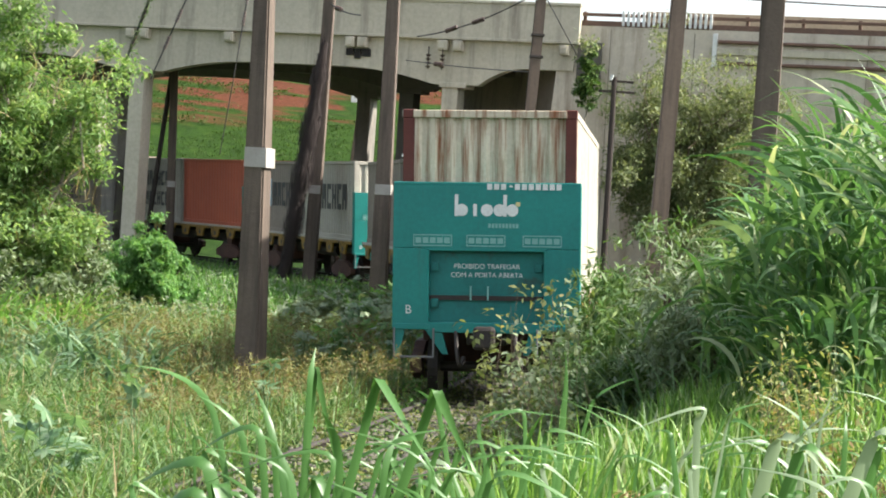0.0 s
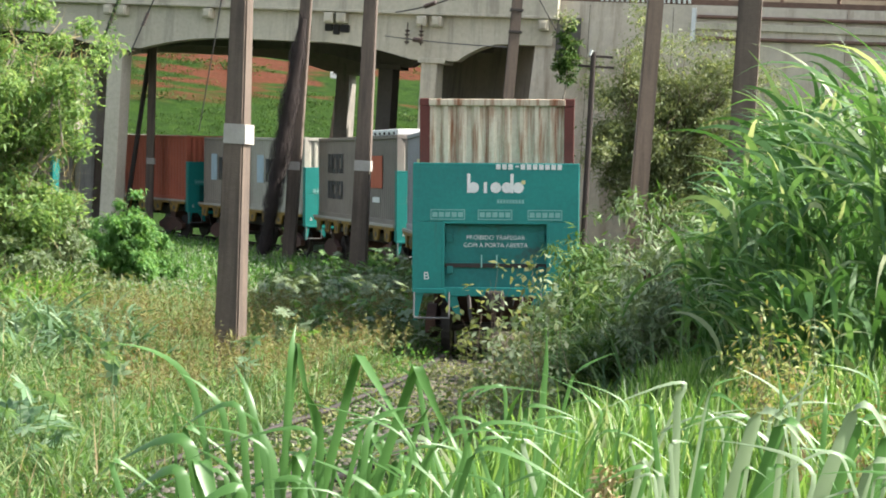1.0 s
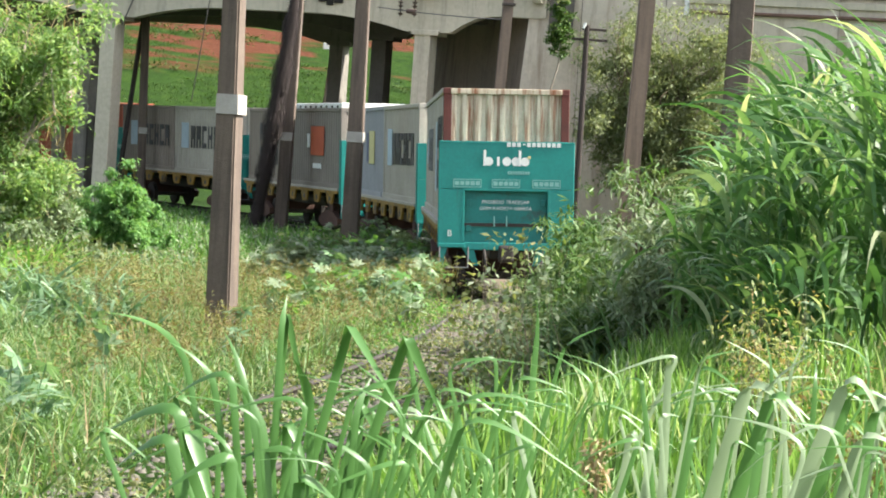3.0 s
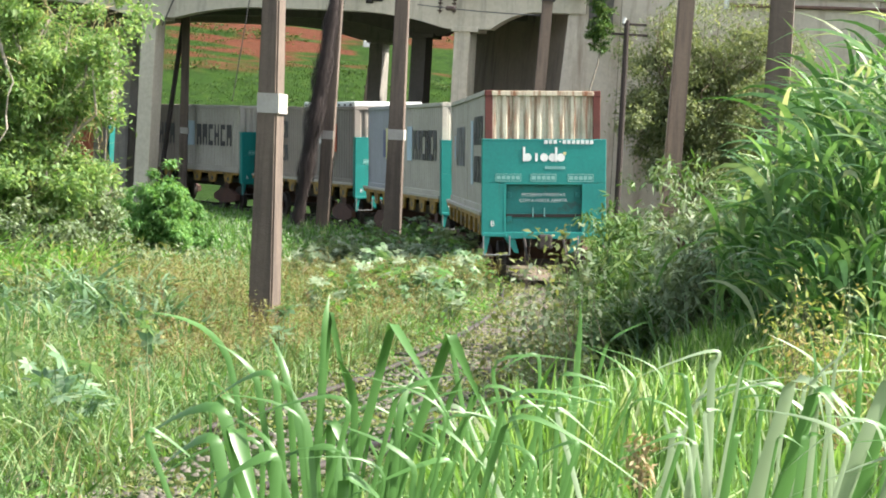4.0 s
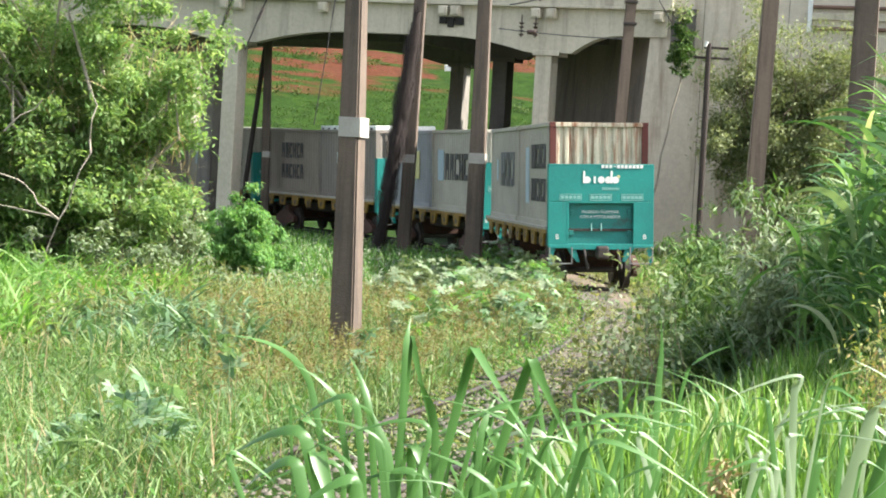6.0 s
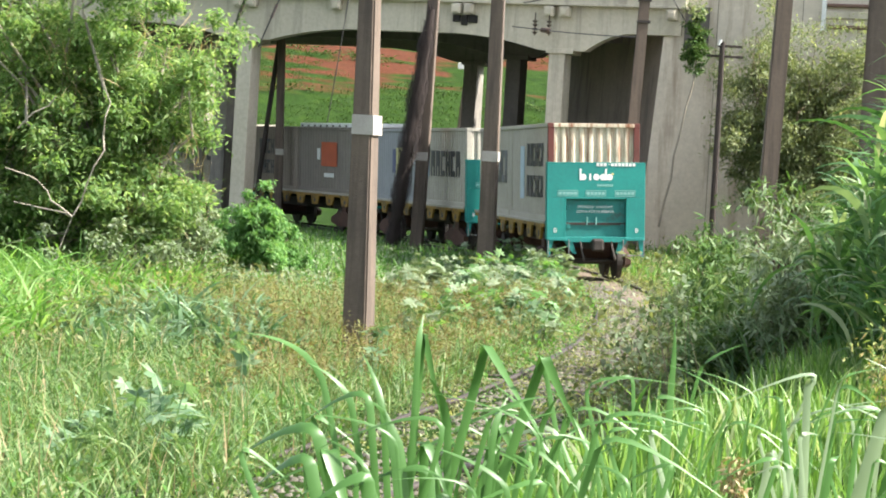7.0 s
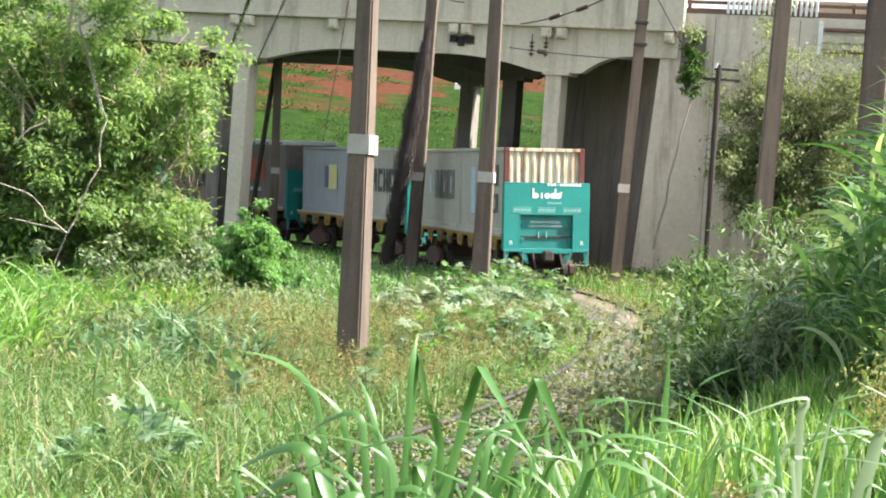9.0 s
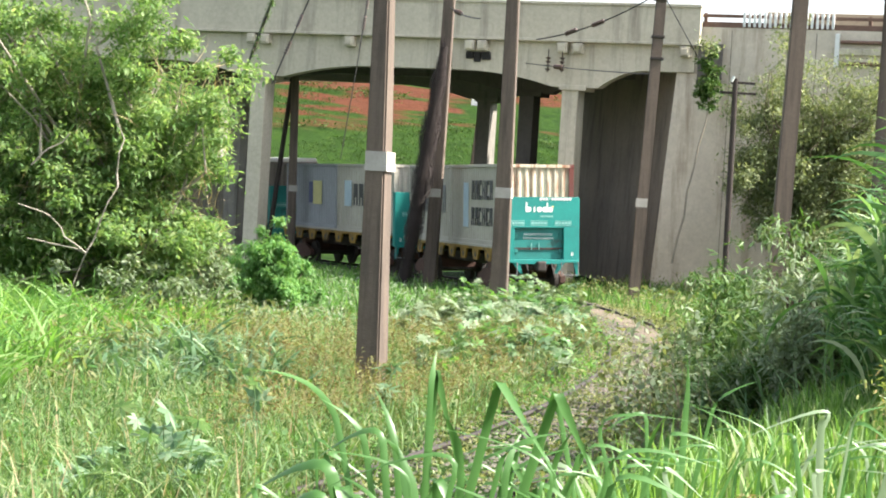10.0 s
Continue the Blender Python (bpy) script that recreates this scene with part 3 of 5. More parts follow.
def build_poles():
    p = square_pole("line_pole", (-1.66, 32, -0.2), (-1.93, 32, 9.2), 0.40, 0.15, 0.40, 0.18, M_POLE, "weathered grey-brown concrete line pole with a white band", (2.70, 2.98))
    p.rotation_euler.z = radians(-19)
    p = square_pole("line_pole", (0.13, 60, -0.1), (0.0, 60, 9.8), 0.47, 0.30, 0.40, 0.26, M_POLE, "brown concrete line pole with a white band in the weeds", (2.62, 2.90))
    p.rotation_euler.z = radians(-10)
    p = square_pole("line_pole", (-2.2, 75, 0.0), (-2.08, 75, 10.2), 0.42, 0.36, 0.36, 0.3, M_POLE, "brown concrete line pole overgrown by dry vine", (2.62, 2.90))
    p.rotation_euler.z = radians(-10)
    p = square_pole("line_pole", (4.42, 72, 0.2), (4.78, 72, 10.4), 0.36, 0.33, 0.34, 0.3, M_POLE, "brown leaning line pole before the abutment", (2.68, 2.96))
    for z in (7.2, 7.9, 9.1):
        bm = bmesh.new()
        box(bm, 0.08, 0.5, -0.2, 0.2, z, z + 0.09, 0.01)
        part("clamp", bm, M_STEEL, p, "dark steel clamp")
    p = square_pole("line_pole", (6.80, 55, 0.3), (7.05, 55, 9.6), 0.44, 0.36, 0.38, 0.3, M_POLE, "brown line pole rising behind the tall grass")
    p = square_pole("line_pole", (5.08, 30, 0.5), (5.10, 30, 9.0), 0.36, 0.28, 0.34, 0.26, M_POLE, "dark brown line pole rising behind the tall grass")
    p.rotation_euler.z = radians(-12)
    p = square_pole("line_pole", (-8.42, 92, 0.2), (-8.72, 92, 8.3), 0.34, 0.30, 0.3, 0.3, M_POLE, "brown line pole with a slanting strut under the bridge", (2.6, 2.85))
    bm = bmesh.new()
    rod(bm, (-1.0, 0.1, 0.2), (-0.35, 0.1, 7.4), 0.10)
    part("strut", bm, M_WOODPOLE, p, "dark slanting strut")
    p = square_pole("line_pole", (-1.75, 106, 0.3), (-1.1, 106, 8.1), 0.34, 0.28, 0.3, 0.28, M_POLE, "brown leaning pole beyond the bridge")
    bm = bmesh.new()
    box(bm, 0.1, 0.5, -0.15, 0.1, 6.9, 7.2, 0.02)
    part("white_box", bm, M_WHITE, p, "small white box")
    # thin post with a cross-arm
    p = empty("signal_post", Matrix.Translation((7.52, 74, 0.6)), "thin dark post with a cross-arm before the pale wall", "post")
    bm = bmesh.new()
    rod(bm, (0, 0, -0.8), (-0.05, 0, 6.5), 0.11, 0.09)
    part("shaft", bm, M_WOODPOLE, p)
    bm = bmesh.new()
    box(bm, -0.55, 0.65, -0.05, 0.05, 5.98, 6.06, 0.01)
    box(bm, -0.2, 0.6, -0.05, 0.05, 6.32, 6.4, 0.01)
    part("cross_arm", bm, M_WOODPOLE, p)
    bm = bmesh.new()
    rod(bm, (-0.18, -0.1, 6.38), (-0.12, -0.1, 6.56), 0.04, 0.06)
    part("lamp_shade", bm, M_WHITE, p, "small white lamp shade")
    # ragged dry vine leaning on the second pole
    th = empty("dry_vine", Matrix.Translation((-3.05, 74.4, 0.0)), "ragged dark dry vine trunk leaning on a line pole", "vine")
    bm = bmesh.new()
    axis = [Vector((0.9 * f ** 0.9 + 0.04 * math.sin(f * 9), 0, 8.0 * f - 0.4)) for f in (i / 10 for i in range(11))]
    tube(bm, axis, [0.10 + 0.08 * math.sin(math.pi * i / 10) for i in range(11)], 8)
    part("trunk", bm, M_VINE, th)
    gen = np.random.default_rng(5)
    k = 9000
    f = gen.uniform(0, 1, k)
    r = (0.12 + 0.15 * np.sin(np.pi * f) + 0.05 * np.sin(f * 31)) * np.sqrt(gen.uniform(0.2, 1.7, k))
    q = gen.uniform(0, 6.28, k)
    P = np.stack([0.9 * f ** 0.9 + r * np.cos(q), r * np.sin(q), 8.0 * f - 0.4], 1)
    d = np.stack([-0.11 + gen.normal(0, 0.16, k), gen.normal(0, 0.16, k), gen.choice([-1, -1, -1, 1], k) * np.ones(k)], 1)
    d *= (gen.uniform(0.12, 0.4, k) / np.linalg.norm(d, axis=1))[:, None]
    side = np.stack([np.cos(q + 1.6), np.sin(q + 1.6), np.zeros(k)], 1) * gen.uniform(0.005, 0.014, k)[:, None]
    V = np.stack([P - side, P + side, P + d + side * 0.3, P + d - side * 0.3], 1).reshape(-1, 3)
    bulk("fibre", V, np.arange(4 * k).reshape(-1, 4), M_VINE, th)


def wire(name, a, b, sag, r, label, insulators=0):
    th = empty(name, Matrix.Translation(a), label, "cable", "overhead wires")
    d = Vector(b) - Vector(a)
    bm = bmesh.new()
    tube(bm, [d * (i / 12) + Vector((0, 0, -4 * sag * (i / 12) * (1 - i / 12))) for i in range(13)], [r] * 13, 5)
    part("conductor", bm, M_WIRE, th)
    for j in range(insulators):
        bm = bmesh.new()
        c = d * (0.25 + 0.22 * j)
        c.z -= 4 * sag * (0.25 + 0.22 * j) * (0.75 - 0.22 * j)
        n = d.normalized()
        for k in range(5):
            rod(bm, c + n * (k * 0.11), c + n * (k * 0.11 + 0.05), 0.09, 0.06, 8)
        part("insulator", bm, M_INSUL, th, "dark ribbed insulator")


def build_wires():
    wire("stay_wire", (-10.2, 86, 6.6), (-8.5, 84, 11.2), 0.0, 0.05, "dark stay wire with ribbed insulators", 3)
    wire("stay_wire", (-8.9, 85, 6.6), (-7.0, 83.5, 11.2), 0.0, 0.03, "dark stay wire with ribbed insulators", 2)
    wire("hanging_wire", (-5.6, 84, 7.9), (-5.2, 83.5, 11.4), 0.0, 0.03, "dark hanging wire with an insulator", 2)
    wire("hanging_wire", (-5.6, 84, 7.9), (-6.1, 84.5, 3.9), 0.0, 0.02, "thin dark wire hanging under the bridge")
    wire("span_wire", (0.9, 76, 8.15), (4.75, 72, 9.6), 0.25, 0.025, "thin span wire with insulators before the parapet", 2)
    wire("span_wire", (4.75, 72, 9.6), (6.6, 78, 7.9), 0.0, 0.02, "thin wire from pole to wall")
    wire("span_wire", (0.6, 80, 7.6), (4.7, 72, 6.95), 0.05, 0.02, "thin wire before the arch", 1)
    wire("span_wire", (-2.1, 75, 9.0), (-1.0, 72, 8.4), 0.1, 0.025, "thin span wire with an insulator", 1)
    wire("power_line", (5.5, 68, 9.35), (40, 74, 11.2), 0.4, 0.03, "thin power line against the sky")
    wire("power_line", (5.5, 68, 9.9), (40, 74, 11.8), 0.5, 0.03, "thin power line against the sky")
    wire("power_line", (-30, 78, 10.9), (5.5, 68, 9.9), 0.5, 0.03, "thin power line against the parapet")


build_poles()
build_wires()


# ---- the train ----
PITCH, CANT, WAGONS = 14.281, -3.04, 7


def corrugated(length, height, pitch, depth, flat=0.35):
    """Outline of a corrugated sheet along x, closed behind."""
    pts, n = [], max(1, int(round(length / pitch)))
    p = length / n
    for k in range(n):
        a = k * p
        pts += [(a, 0.0), (a + p * flat, 0.0), (a + p * 0.5, depth), (a + p * (0.5 + flat), depth)]
    pts.append((length, 0.0))
    return pts + [(length, depth + 0.012), (0.0, depth + 0.012)]


def block_outline(y, z, w, h, kind):
    """Outline of a plain cut block: a bar, or one notched below, behind, or above and below."""
    a, b, m = y - w, y, w * 0.25
    if kind == 0:
        return [(a, z), (b, z), (b, z + h), (a, z + h)]
    if kind == 1:
        return [(a, z), (a + m, z), (a + m, z + h * 0.38), (b - m, z + h * 0.38), (b - m, z), (b, z), (b, z + h), (a, z + h)]
    if kind == 3:
        return [(a, z), (b, z), (b, z + h), (a, z + h), (a, z + h * 0.78), (b - m, z + h * 0.78), (b - m, z + h * 0.22), (a, z + h * 0.22)]
    return [(a, z), (a + m, z), (a + m, z + h * 0.4), (b - m, z + h * 0.4), (b - m, z), (b, z), (b, z + h), (b - m, z + h), (b - m, z + h * 0.6), (a + m, z + h * 0.6), (a + m, z + h), (a, z + h)]


def bars(rows):
    """Plain marks from (y0, y1, z0, z1) on the left-hand side wall."""
    return [block_outline(y1, z0, y1 - y0, z1 - z0, 0) for y0, y1, z0, z1 in rows]


def word_blocks(y, z, n, w, h, gap):
    """n plain cut blocks in a row from y backwards."""
    return [block_outline(y - k * (w + gap), z, w, h, (1, 1, 3, 2, 3, 1)[k % 6]) for k in range(n)]


def make_container(paint, label, marks, end_paint=None, post_paint=None, cover=False):
    c = empty("shipping_container", Matrix(), label, "container", "containers on the wagons")
    post_paint = post_paint or paint
    L, W, H = 6.06, 1.22, 2.59
    for sx in (-1, 1):
        bm = bmesh.new()
        prism(bm, corrugated(L - 0.24, 0, 0.28, 0.036), "z", 0.16, H - 0.10)
        ob = part("side_wall", bm, paint, c)
        ob.matrix_basis = Matrix.Translation((sx * (W - 0.012), 0.12 if sx < 0 else L - 0.12, 0)) @ Matrix.Rotation(radians(90 if sx < 0 else -90), 4, "Z") @ Matrix.Scale(-1 if sx < 0 else -1, 4, (0, 1, 0))
        for z0, z1, nm in ((0.0, 0.16, "bottom_rail"), (H - 0.10, H, "top_rail")):
            bm = bmesh.new()
            box(bm, sx * W - 0.03 - 0.03 * (sx > 0), sx * W + 0.03 * (sx < 0) + 0.03 * (sx < 0), 0.1, L - 0.1, z0, z1, 0.008)
            part(nm, bm, paint, c)
    for y, flip in ((0.0, 1), (L, -1)):
        ep = end_paint if (end_paint and flip == 1) else paint
        bm = bmesh.new()
        prism(bm, corrugated(2.16, 0, 0.245, 0.045, 0.3), "z", 0.18, H - 0.10)
        ob = part("end_wall", bm, ep, c)
        ob.matrix_basis = Matrix.Translation((-1.08 * flip, y + 0.03 * flip, 0)) @ Matrix.Rotation(0 if flip == 1 else math.pi, 4, "Z")
        for z0, z1 in ((0.0, 0.18), (H - 0.11, H - 0.005)):
            bm = bmesh.new()
            box(bm, -1.08, 1.08, y - 0.01 if flip == 1 else y - 0.1, y + 0.1 if flip == 1 else y + 0.01, z0, z1, 0.01)
            part("end_rail", bm, ep, c)
        for sx in (-1, 1):
            bm = bmesh.new()
            x0, x1 = (-W, -1.06) if sx < 0 else (1.06, W)
            y0, y1 = (y, y + 0.14) if flip == 1 else (y - 0.14, y)
            box(bm, x0, x1, y0, y1, 0.12, H - 0.12, 0.012)
            for z0, z1 in ((0, 0.12), (H - 0.12, H + 0.005)):
                box(bm, x0 - 0.004, x1 + 0.004, y0 - 0.004, y1 + 0.02, z0, z1, 0.012)
            part("corner_post", bm, post_paint if flip == 1 else paint, c)
    bm = bmesh.new()
    box(bm, -1.2, 1.2, 0.05, L - 0.05, H - 0.035, H - 0.008)
    part("roof", bm, paint, c)
    bm = bmesh.new()
    box(bm, -1.18, 1.18, 0.05, L - 0.05, 0.05, 0.12)
    part("floor_panel", bm, M_STEEL, c)
    for mat, rows, lab in marks:
        for outline in rows:
            part("painted_block", prism(bmesh.new(), outline, "x", -1.232, -1.216), mat, c, lab)
    if cover:
        bm = bmesh.new()
        box(bm, -1.2, 1.2, 0.1, L - 0.1, H, H + 0.17, 0.03)
        part("roof_cover", bm, M_WHITE, c, "white roof cover")
        for k in range(9):
            bm = bmesh.new()
            box(bm, -1.23, 1.23, 0.4 + k * 0.65, 0.55 + k * 0.65, H + 0.02, H + 0.09, 0.01)
            part("cover_clamp", bm, M_STEEL, c)
    return c


def logo_bars(y):
    return [(M_BLACK, word_blocks(y, 1.45, 6, 0.30, 0.62, 0.15) + word_blocks(y, 0.62, 6, 0.30, 0.58, 0.15), "plain dark block")]


def star_bars(y):
    return [(M_SKYBLUE, bars([(y + 0.25, y + 1.0, 0.95, 1.95)]), "pale blue square"), (M_BLACK, word_blocks(y, 0.98, 6, 0.42, 0.85, 0.18), "plain dark block")]


CARGO = [
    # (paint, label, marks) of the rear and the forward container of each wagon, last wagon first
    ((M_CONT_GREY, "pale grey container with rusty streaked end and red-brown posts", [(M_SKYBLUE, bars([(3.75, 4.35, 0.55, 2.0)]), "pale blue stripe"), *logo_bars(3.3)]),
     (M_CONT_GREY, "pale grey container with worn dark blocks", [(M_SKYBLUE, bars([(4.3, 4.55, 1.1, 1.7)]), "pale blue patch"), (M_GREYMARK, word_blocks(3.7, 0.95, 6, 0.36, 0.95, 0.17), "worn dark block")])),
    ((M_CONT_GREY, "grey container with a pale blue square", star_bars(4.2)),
     (M_CONT_BLUE, "dull grey container with a yellow and navy mark", [(M_NAVY, bars([(2.75, 3.2, 1.0, 1.85)]), "navy block"), (M_YELLOWMARK, bars([(1.7, 2.7, 0.95, 1.9)]), "yellow block")])),
    ((M_CONT_DARK, "dark grey container with an orange square and white cover", [(M_ORANGEMARK, bars([(2.0, 3.6, 1.05, 2.0)]), "orange square"), (M_WHITE, bars([(3.75, 4.05, 1.3, 1.75), (2.3, 3.3, 0.62, 0.78)]), "plain white block")]),
     (M_CONT_BEIGE, "dusty beige container with dark blocks", logo_bars(4.4))),
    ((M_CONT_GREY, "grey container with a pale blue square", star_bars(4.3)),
     (M_CONT_BEIGE, "dusty beige container with a row of dark blocks", star_bars(4.0))),
    ((M_CONT_ORANGE, "faded orange-brown steel container", []),
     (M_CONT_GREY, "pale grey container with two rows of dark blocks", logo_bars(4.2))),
    ((M_CONT_BEIGE, "dusty beige steel container", logo_bars(4.2)), (M_CONT_ORANGE, "faded orange-brown steel container", [])),
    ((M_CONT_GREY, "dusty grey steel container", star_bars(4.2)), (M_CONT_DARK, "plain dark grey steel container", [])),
]


def make_wheelset():
    bm = bmesh.new()
    for sx in (-0.82, 0.82):
        rod(bm, (sx - 0.06, 0, 0), (sx + 0.06, 0, 0), 0.46, 0.46, 28)
        rod(bm, (sx + (0.05 if sx < 0 else -0.09), 0, 0), (sx + (0.09 if sx < 0 else -0.05), 0, 0), 0.49, 0.49, 28)
        for k in range(5):
            a = k * 2 * math.pi / 5
            rod(bm, (sx - 0.072, 0.24 * math.cos(a), 0.24 * math.sin(a)), (sx + 0.072, 0.24 * math.cos(a), 0.24 * math.sin(a)), 0.05)
    rod(bm, (-1.1, 0, 0), (1.1, 0, 0), 0.075)
    return bm


def make_wagon():
    w = empty("container_wagon", Matrix(), "teal container wagon with a tall bulkhead and yellow frame", "wagon", "wagons of the train")
    # end bulkhead: upper plate, flanges, recessed panel, skirt
    bm = bmesh.new()
    box(bm, -1.3, 1.3, 0.0, 0.05, 1.77, 2.685, 0.008)
    box(bm, -1.3, 1.3, -0.004, 0.30, 2.645, 2.69, 0.008)
    bulkhead = part("bulkhead", bm, M_TEAL, w)
    for x0 in (-1.3, 0.84):
        bm = bmesh.new()
        box(bm, x0, x0 + 0.46, 0.0, 0.05, 0.68, 1.768, 0.008)
        part("lower_plate", bm, M_TEAL, bulkhead)
    for x0 in (-1.305, 1.255):
        bm = bmesh.new()
        box(bm, x0, x0 + 0.05, 0.003, 0.24, 0.68, 2.645, 0.008)
        part("side_flange", bm, M_TEAL, bulkhead)
    bm = bmesh.new()
    box(bm, -0.86, 0.86, 0.13, 0.17, 0.66, 1.80)
    part("recessed_panel", bm, M_TEAL_DARK, bulkhead)
    for x0, x1, z0, z1 in ((-0.845, -0.80, 0.72, 1.77), (0.80, 0.845, 0.72, 1.77), (-0.84, 0.84, 1.735, 1.775)):
        bm = bmesh.new()
        box(bm, x0, x1, -0.004, 0.15, z0, z1, 0.006)
        part("recess_edge", bm, M_TEAL, bulkhead)
    bm = bmesh.new()
    box(bm, -0.78, 0.78, 0.105, 0.13, 1.10, 1.125, 0.004)
    part("cross_bar", bm, M_TEAL_DARK, bulkhead)
    bm = bmesh.new()
    box(bm, -0.8, 0.8, -0.02, 0.14, 0.60, 0.74, 0.01)
    box(bm, -1.3, -0.78, -0.03, 0.10, 0.64, 0.72, 0.01)
    box(bm, 0.78, 1.3, -0.03, 0.10, 0.64, 0.72, 0.01)
    part("skirt", bm, M_TEAL, bulkhead)
    for sx in (-1, 1):
        bm = bmesh.new()
        prism(bm, [(sx * 1.28, 0.66), (sx * 1.12, 0.66), (sx * 1.22, 0.22), (sx * 1.28, 0.22)], "y", 0.0, 0.06)
        part("support_leg", bm, M_TEAL, bulkhead)
        bm = bmesh.new()
        prism(bm, [(sx * 0.86, 0.66), (sx * 0.62, 0.66), (sx * 0.52, 0.30), (sx * 0.60, 0.30)], "y", 0.0, 0.06)
        part("support_leg", bm, M_TEAL, bulkhead)
        bm = bmesh.new()
        rod(bm, (sx * 1.27, -0.04, 0.26), (sx * 0.72, -0.04, 0.26), 0.016, sides=6)
        rod(bm, (sx * 1.27, -0.04, 0.26), (sx * 1.27, -0.04, 0.66), 0.016, sides=6)
        rod(bm, (sx * 0.72, -0.04, 0.26), (sx * 0.72, -0.04, 0.66), 0.016, sides=6)
        part("step_iron", bm, M_GREYMARK, bulkhead, "grey step iron")
    for z in (0.95, 1.45):
        for x in (-0.72, 0.72):
            bm = bmesh.new()
            box(bm, x - 0.05, x + 0.05, 0.08, 0.135, z, z + 0.12, 0.008)
            part("hinge", bm, M_TEAL_DARK, bulkhead)
    for x in (-0.22, 0.02):
        bm = bmesh.new()
        rod(bm, (x, 0.10, 1.05), (x, 0.10, 1.25), 0.014, sides=6)
        part("handle", bm, M_FADED, bulkhead)
    # markings of the bulkhead
    for x, r in ((-0.35, 0.085), (0.0, 0.085), (0.175, 0.085), (0.35, 0.085)):
        bm = bmesh.new()
        rod(bm, (x, -0.006, 2.305), (x, 0.0, 2.305), r, sides=20)
        part("white_disc", bm, M_WHITE, bulkhead, "plain white disc")
    for x, z1 in ((-0.45, 2.52), (-0.19, 2.39), (0.225, 2.52)):
        bm = bmesh.new()
        box(bm, x, x + 0.05, -0.010, -0.004, 2.22, z1, 0.002)
        part("white_bar", bm, M_WHITE, bulkhead, "plain white bar")
    bm = bmesh.new()
    box(bm, 0.40, 0.46, -0.008, -0.002, 2.36, 2.42, 0.002)
    part("yellow_mark", bm, M_YELLOWMARK, bulkhead, "small yellow dot")
    for k in range(9):
        bm = bmesh.new()
        box(bm, 0.02 + k * 0.048, 0.055 + k * 0.048, -0.006, 0.0, 2.06, 2.12)
        part("small_bar", bm, M_FADED, bulkhead, "small faded bar")
    for k in range(11):
        bm = bmesh.new()
        if k != 3:
            box(bm, 0.0 + k * 0.096, 0.07 + k * 0.096, -0.012, -0.004, 2.59, 2.672)
        else:
            box(bm, 0.02 + k * 0.096, 0.065 + k * 0.096, -0.006, 0.0, 2.625, 2.65)
        part("number_bar", bm, M_WHITE, bulkhead, "plain white bar")
    for x in (-1.02, -0.28, 0.50):
        bm = bmesh.new()
        box(bm, x, x + 0.54, -0.006, 0.0, 1.80, 1.815)
        box(bm, x, x + 0.54, -0.006, 0.0, 1.945, 1.96)
        for k in range(5):
            box(bm, x + 0.03 + k * 0.1, x + 0.11 + k * 0.1, -0.006, 0.0, 1.84, 1.92)
        box(bm, x, x + 0.014, -0.006, 0.0, 1.8, 1.96)
        box(bm, x + 0.526, x + 0.54, -0.006, 0.0, 1.8, 1.96)
        part("data_box", bm, M_FADED, bulkhead, "faded framed row of bars")
    for words, z in (("PROIBIDO TRAFEGAR", 1.49), ("COM A PORTA ABERTA", 1.37)):
        lettering("notice_lettering", words, 0.095, M_WHITE, bulkhead, Matrix.Translation((0.0, 0.126, z)) @ Matrix.Rotation(radians(90), 4, "X"))
    for x in (-1.08, 1.08):
        lettering("end_letter", "B", 0.17, M_WHITE, bulkhead, Matrix.Translation((x, -0.003, 0.86)) @ Matrix.Rotation(radians(90), 4, "X"))
    # underframe
    bm = bmesh.new()
    box(bm, -0.28, 0.28, 0.2, 13.4, 0.42, 1.04, 0.02)
    for k in range(9):
        box(bm, -1.15, 1.15, 0.5 + k * 1.5, 0.66 + k * 1.5, 0.82, 1.06)
    box(bm, -1.25, 1.25, 0.1, 12.95, 1.05, 1.115)
    part("underframe", bm, M_STEEL, w)
    for sx in (-1, 1):
        bm = bmesh.new()
        box(bm, sx * 1.27 - 0.05, sx * 1.27 + 0.05, 0.35, 12.9, 0.98, 1.115, 0.01)
        for k in range(8):
            y = 1.0 + k * 1.55
            prism(bm, [(y, 0.99), (y + 0.85, 0.99), (y + 0.70, 0.64), (y + 0.20, 0.64)], "x", sx * 1.24 - 0.03, sx * 1.24 + 0.03)
        part("side_frame", bm, M_YELLOW, w, "grimy yellow side frame with brackets")
        bm = bmesh.new()
        box(bm, sx * 1.29 - 0.045, sx * 1.29 + 0.045, 0.3, 12.95, 1.07, 1.15, 0.01)
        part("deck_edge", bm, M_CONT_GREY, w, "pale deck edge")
        # no holes are cut: black discs paint the dark inside them
        for k in range(8):
            bm = bmesh.new()
            y = 1.42 + k * 1.55
            rod(bm, (sx * 1.262, y, 0.80), (sx * 1.28, y, 0.80), 0.09, sides=12)
            part("frame_hole", bm, M_BLACK, w, "black disc painting the dark of a lightening hole")
    bm = bmesh.new()
    rod(bm, (-0.25, 5.0, 0.62), (-0.25, 7.2, 0.62), 0.19, sides=16)
    part("air_tank", bm, M_STEEL, w)
    for y in (-0.30, 13.5):
        bm = bmesh.new()
        box(bm, -0.12, 0.12, min(y, y + 0.5) if y < 0 else y - 0.4, y + 0.55, 0.44, 0.66, 0.03)
        box(bm, -0.15, 0.15, y - 0.05, y + 0.18, 0.38, 0.70, 0.05)
        part("coupler", bm, M_STEEL, w)
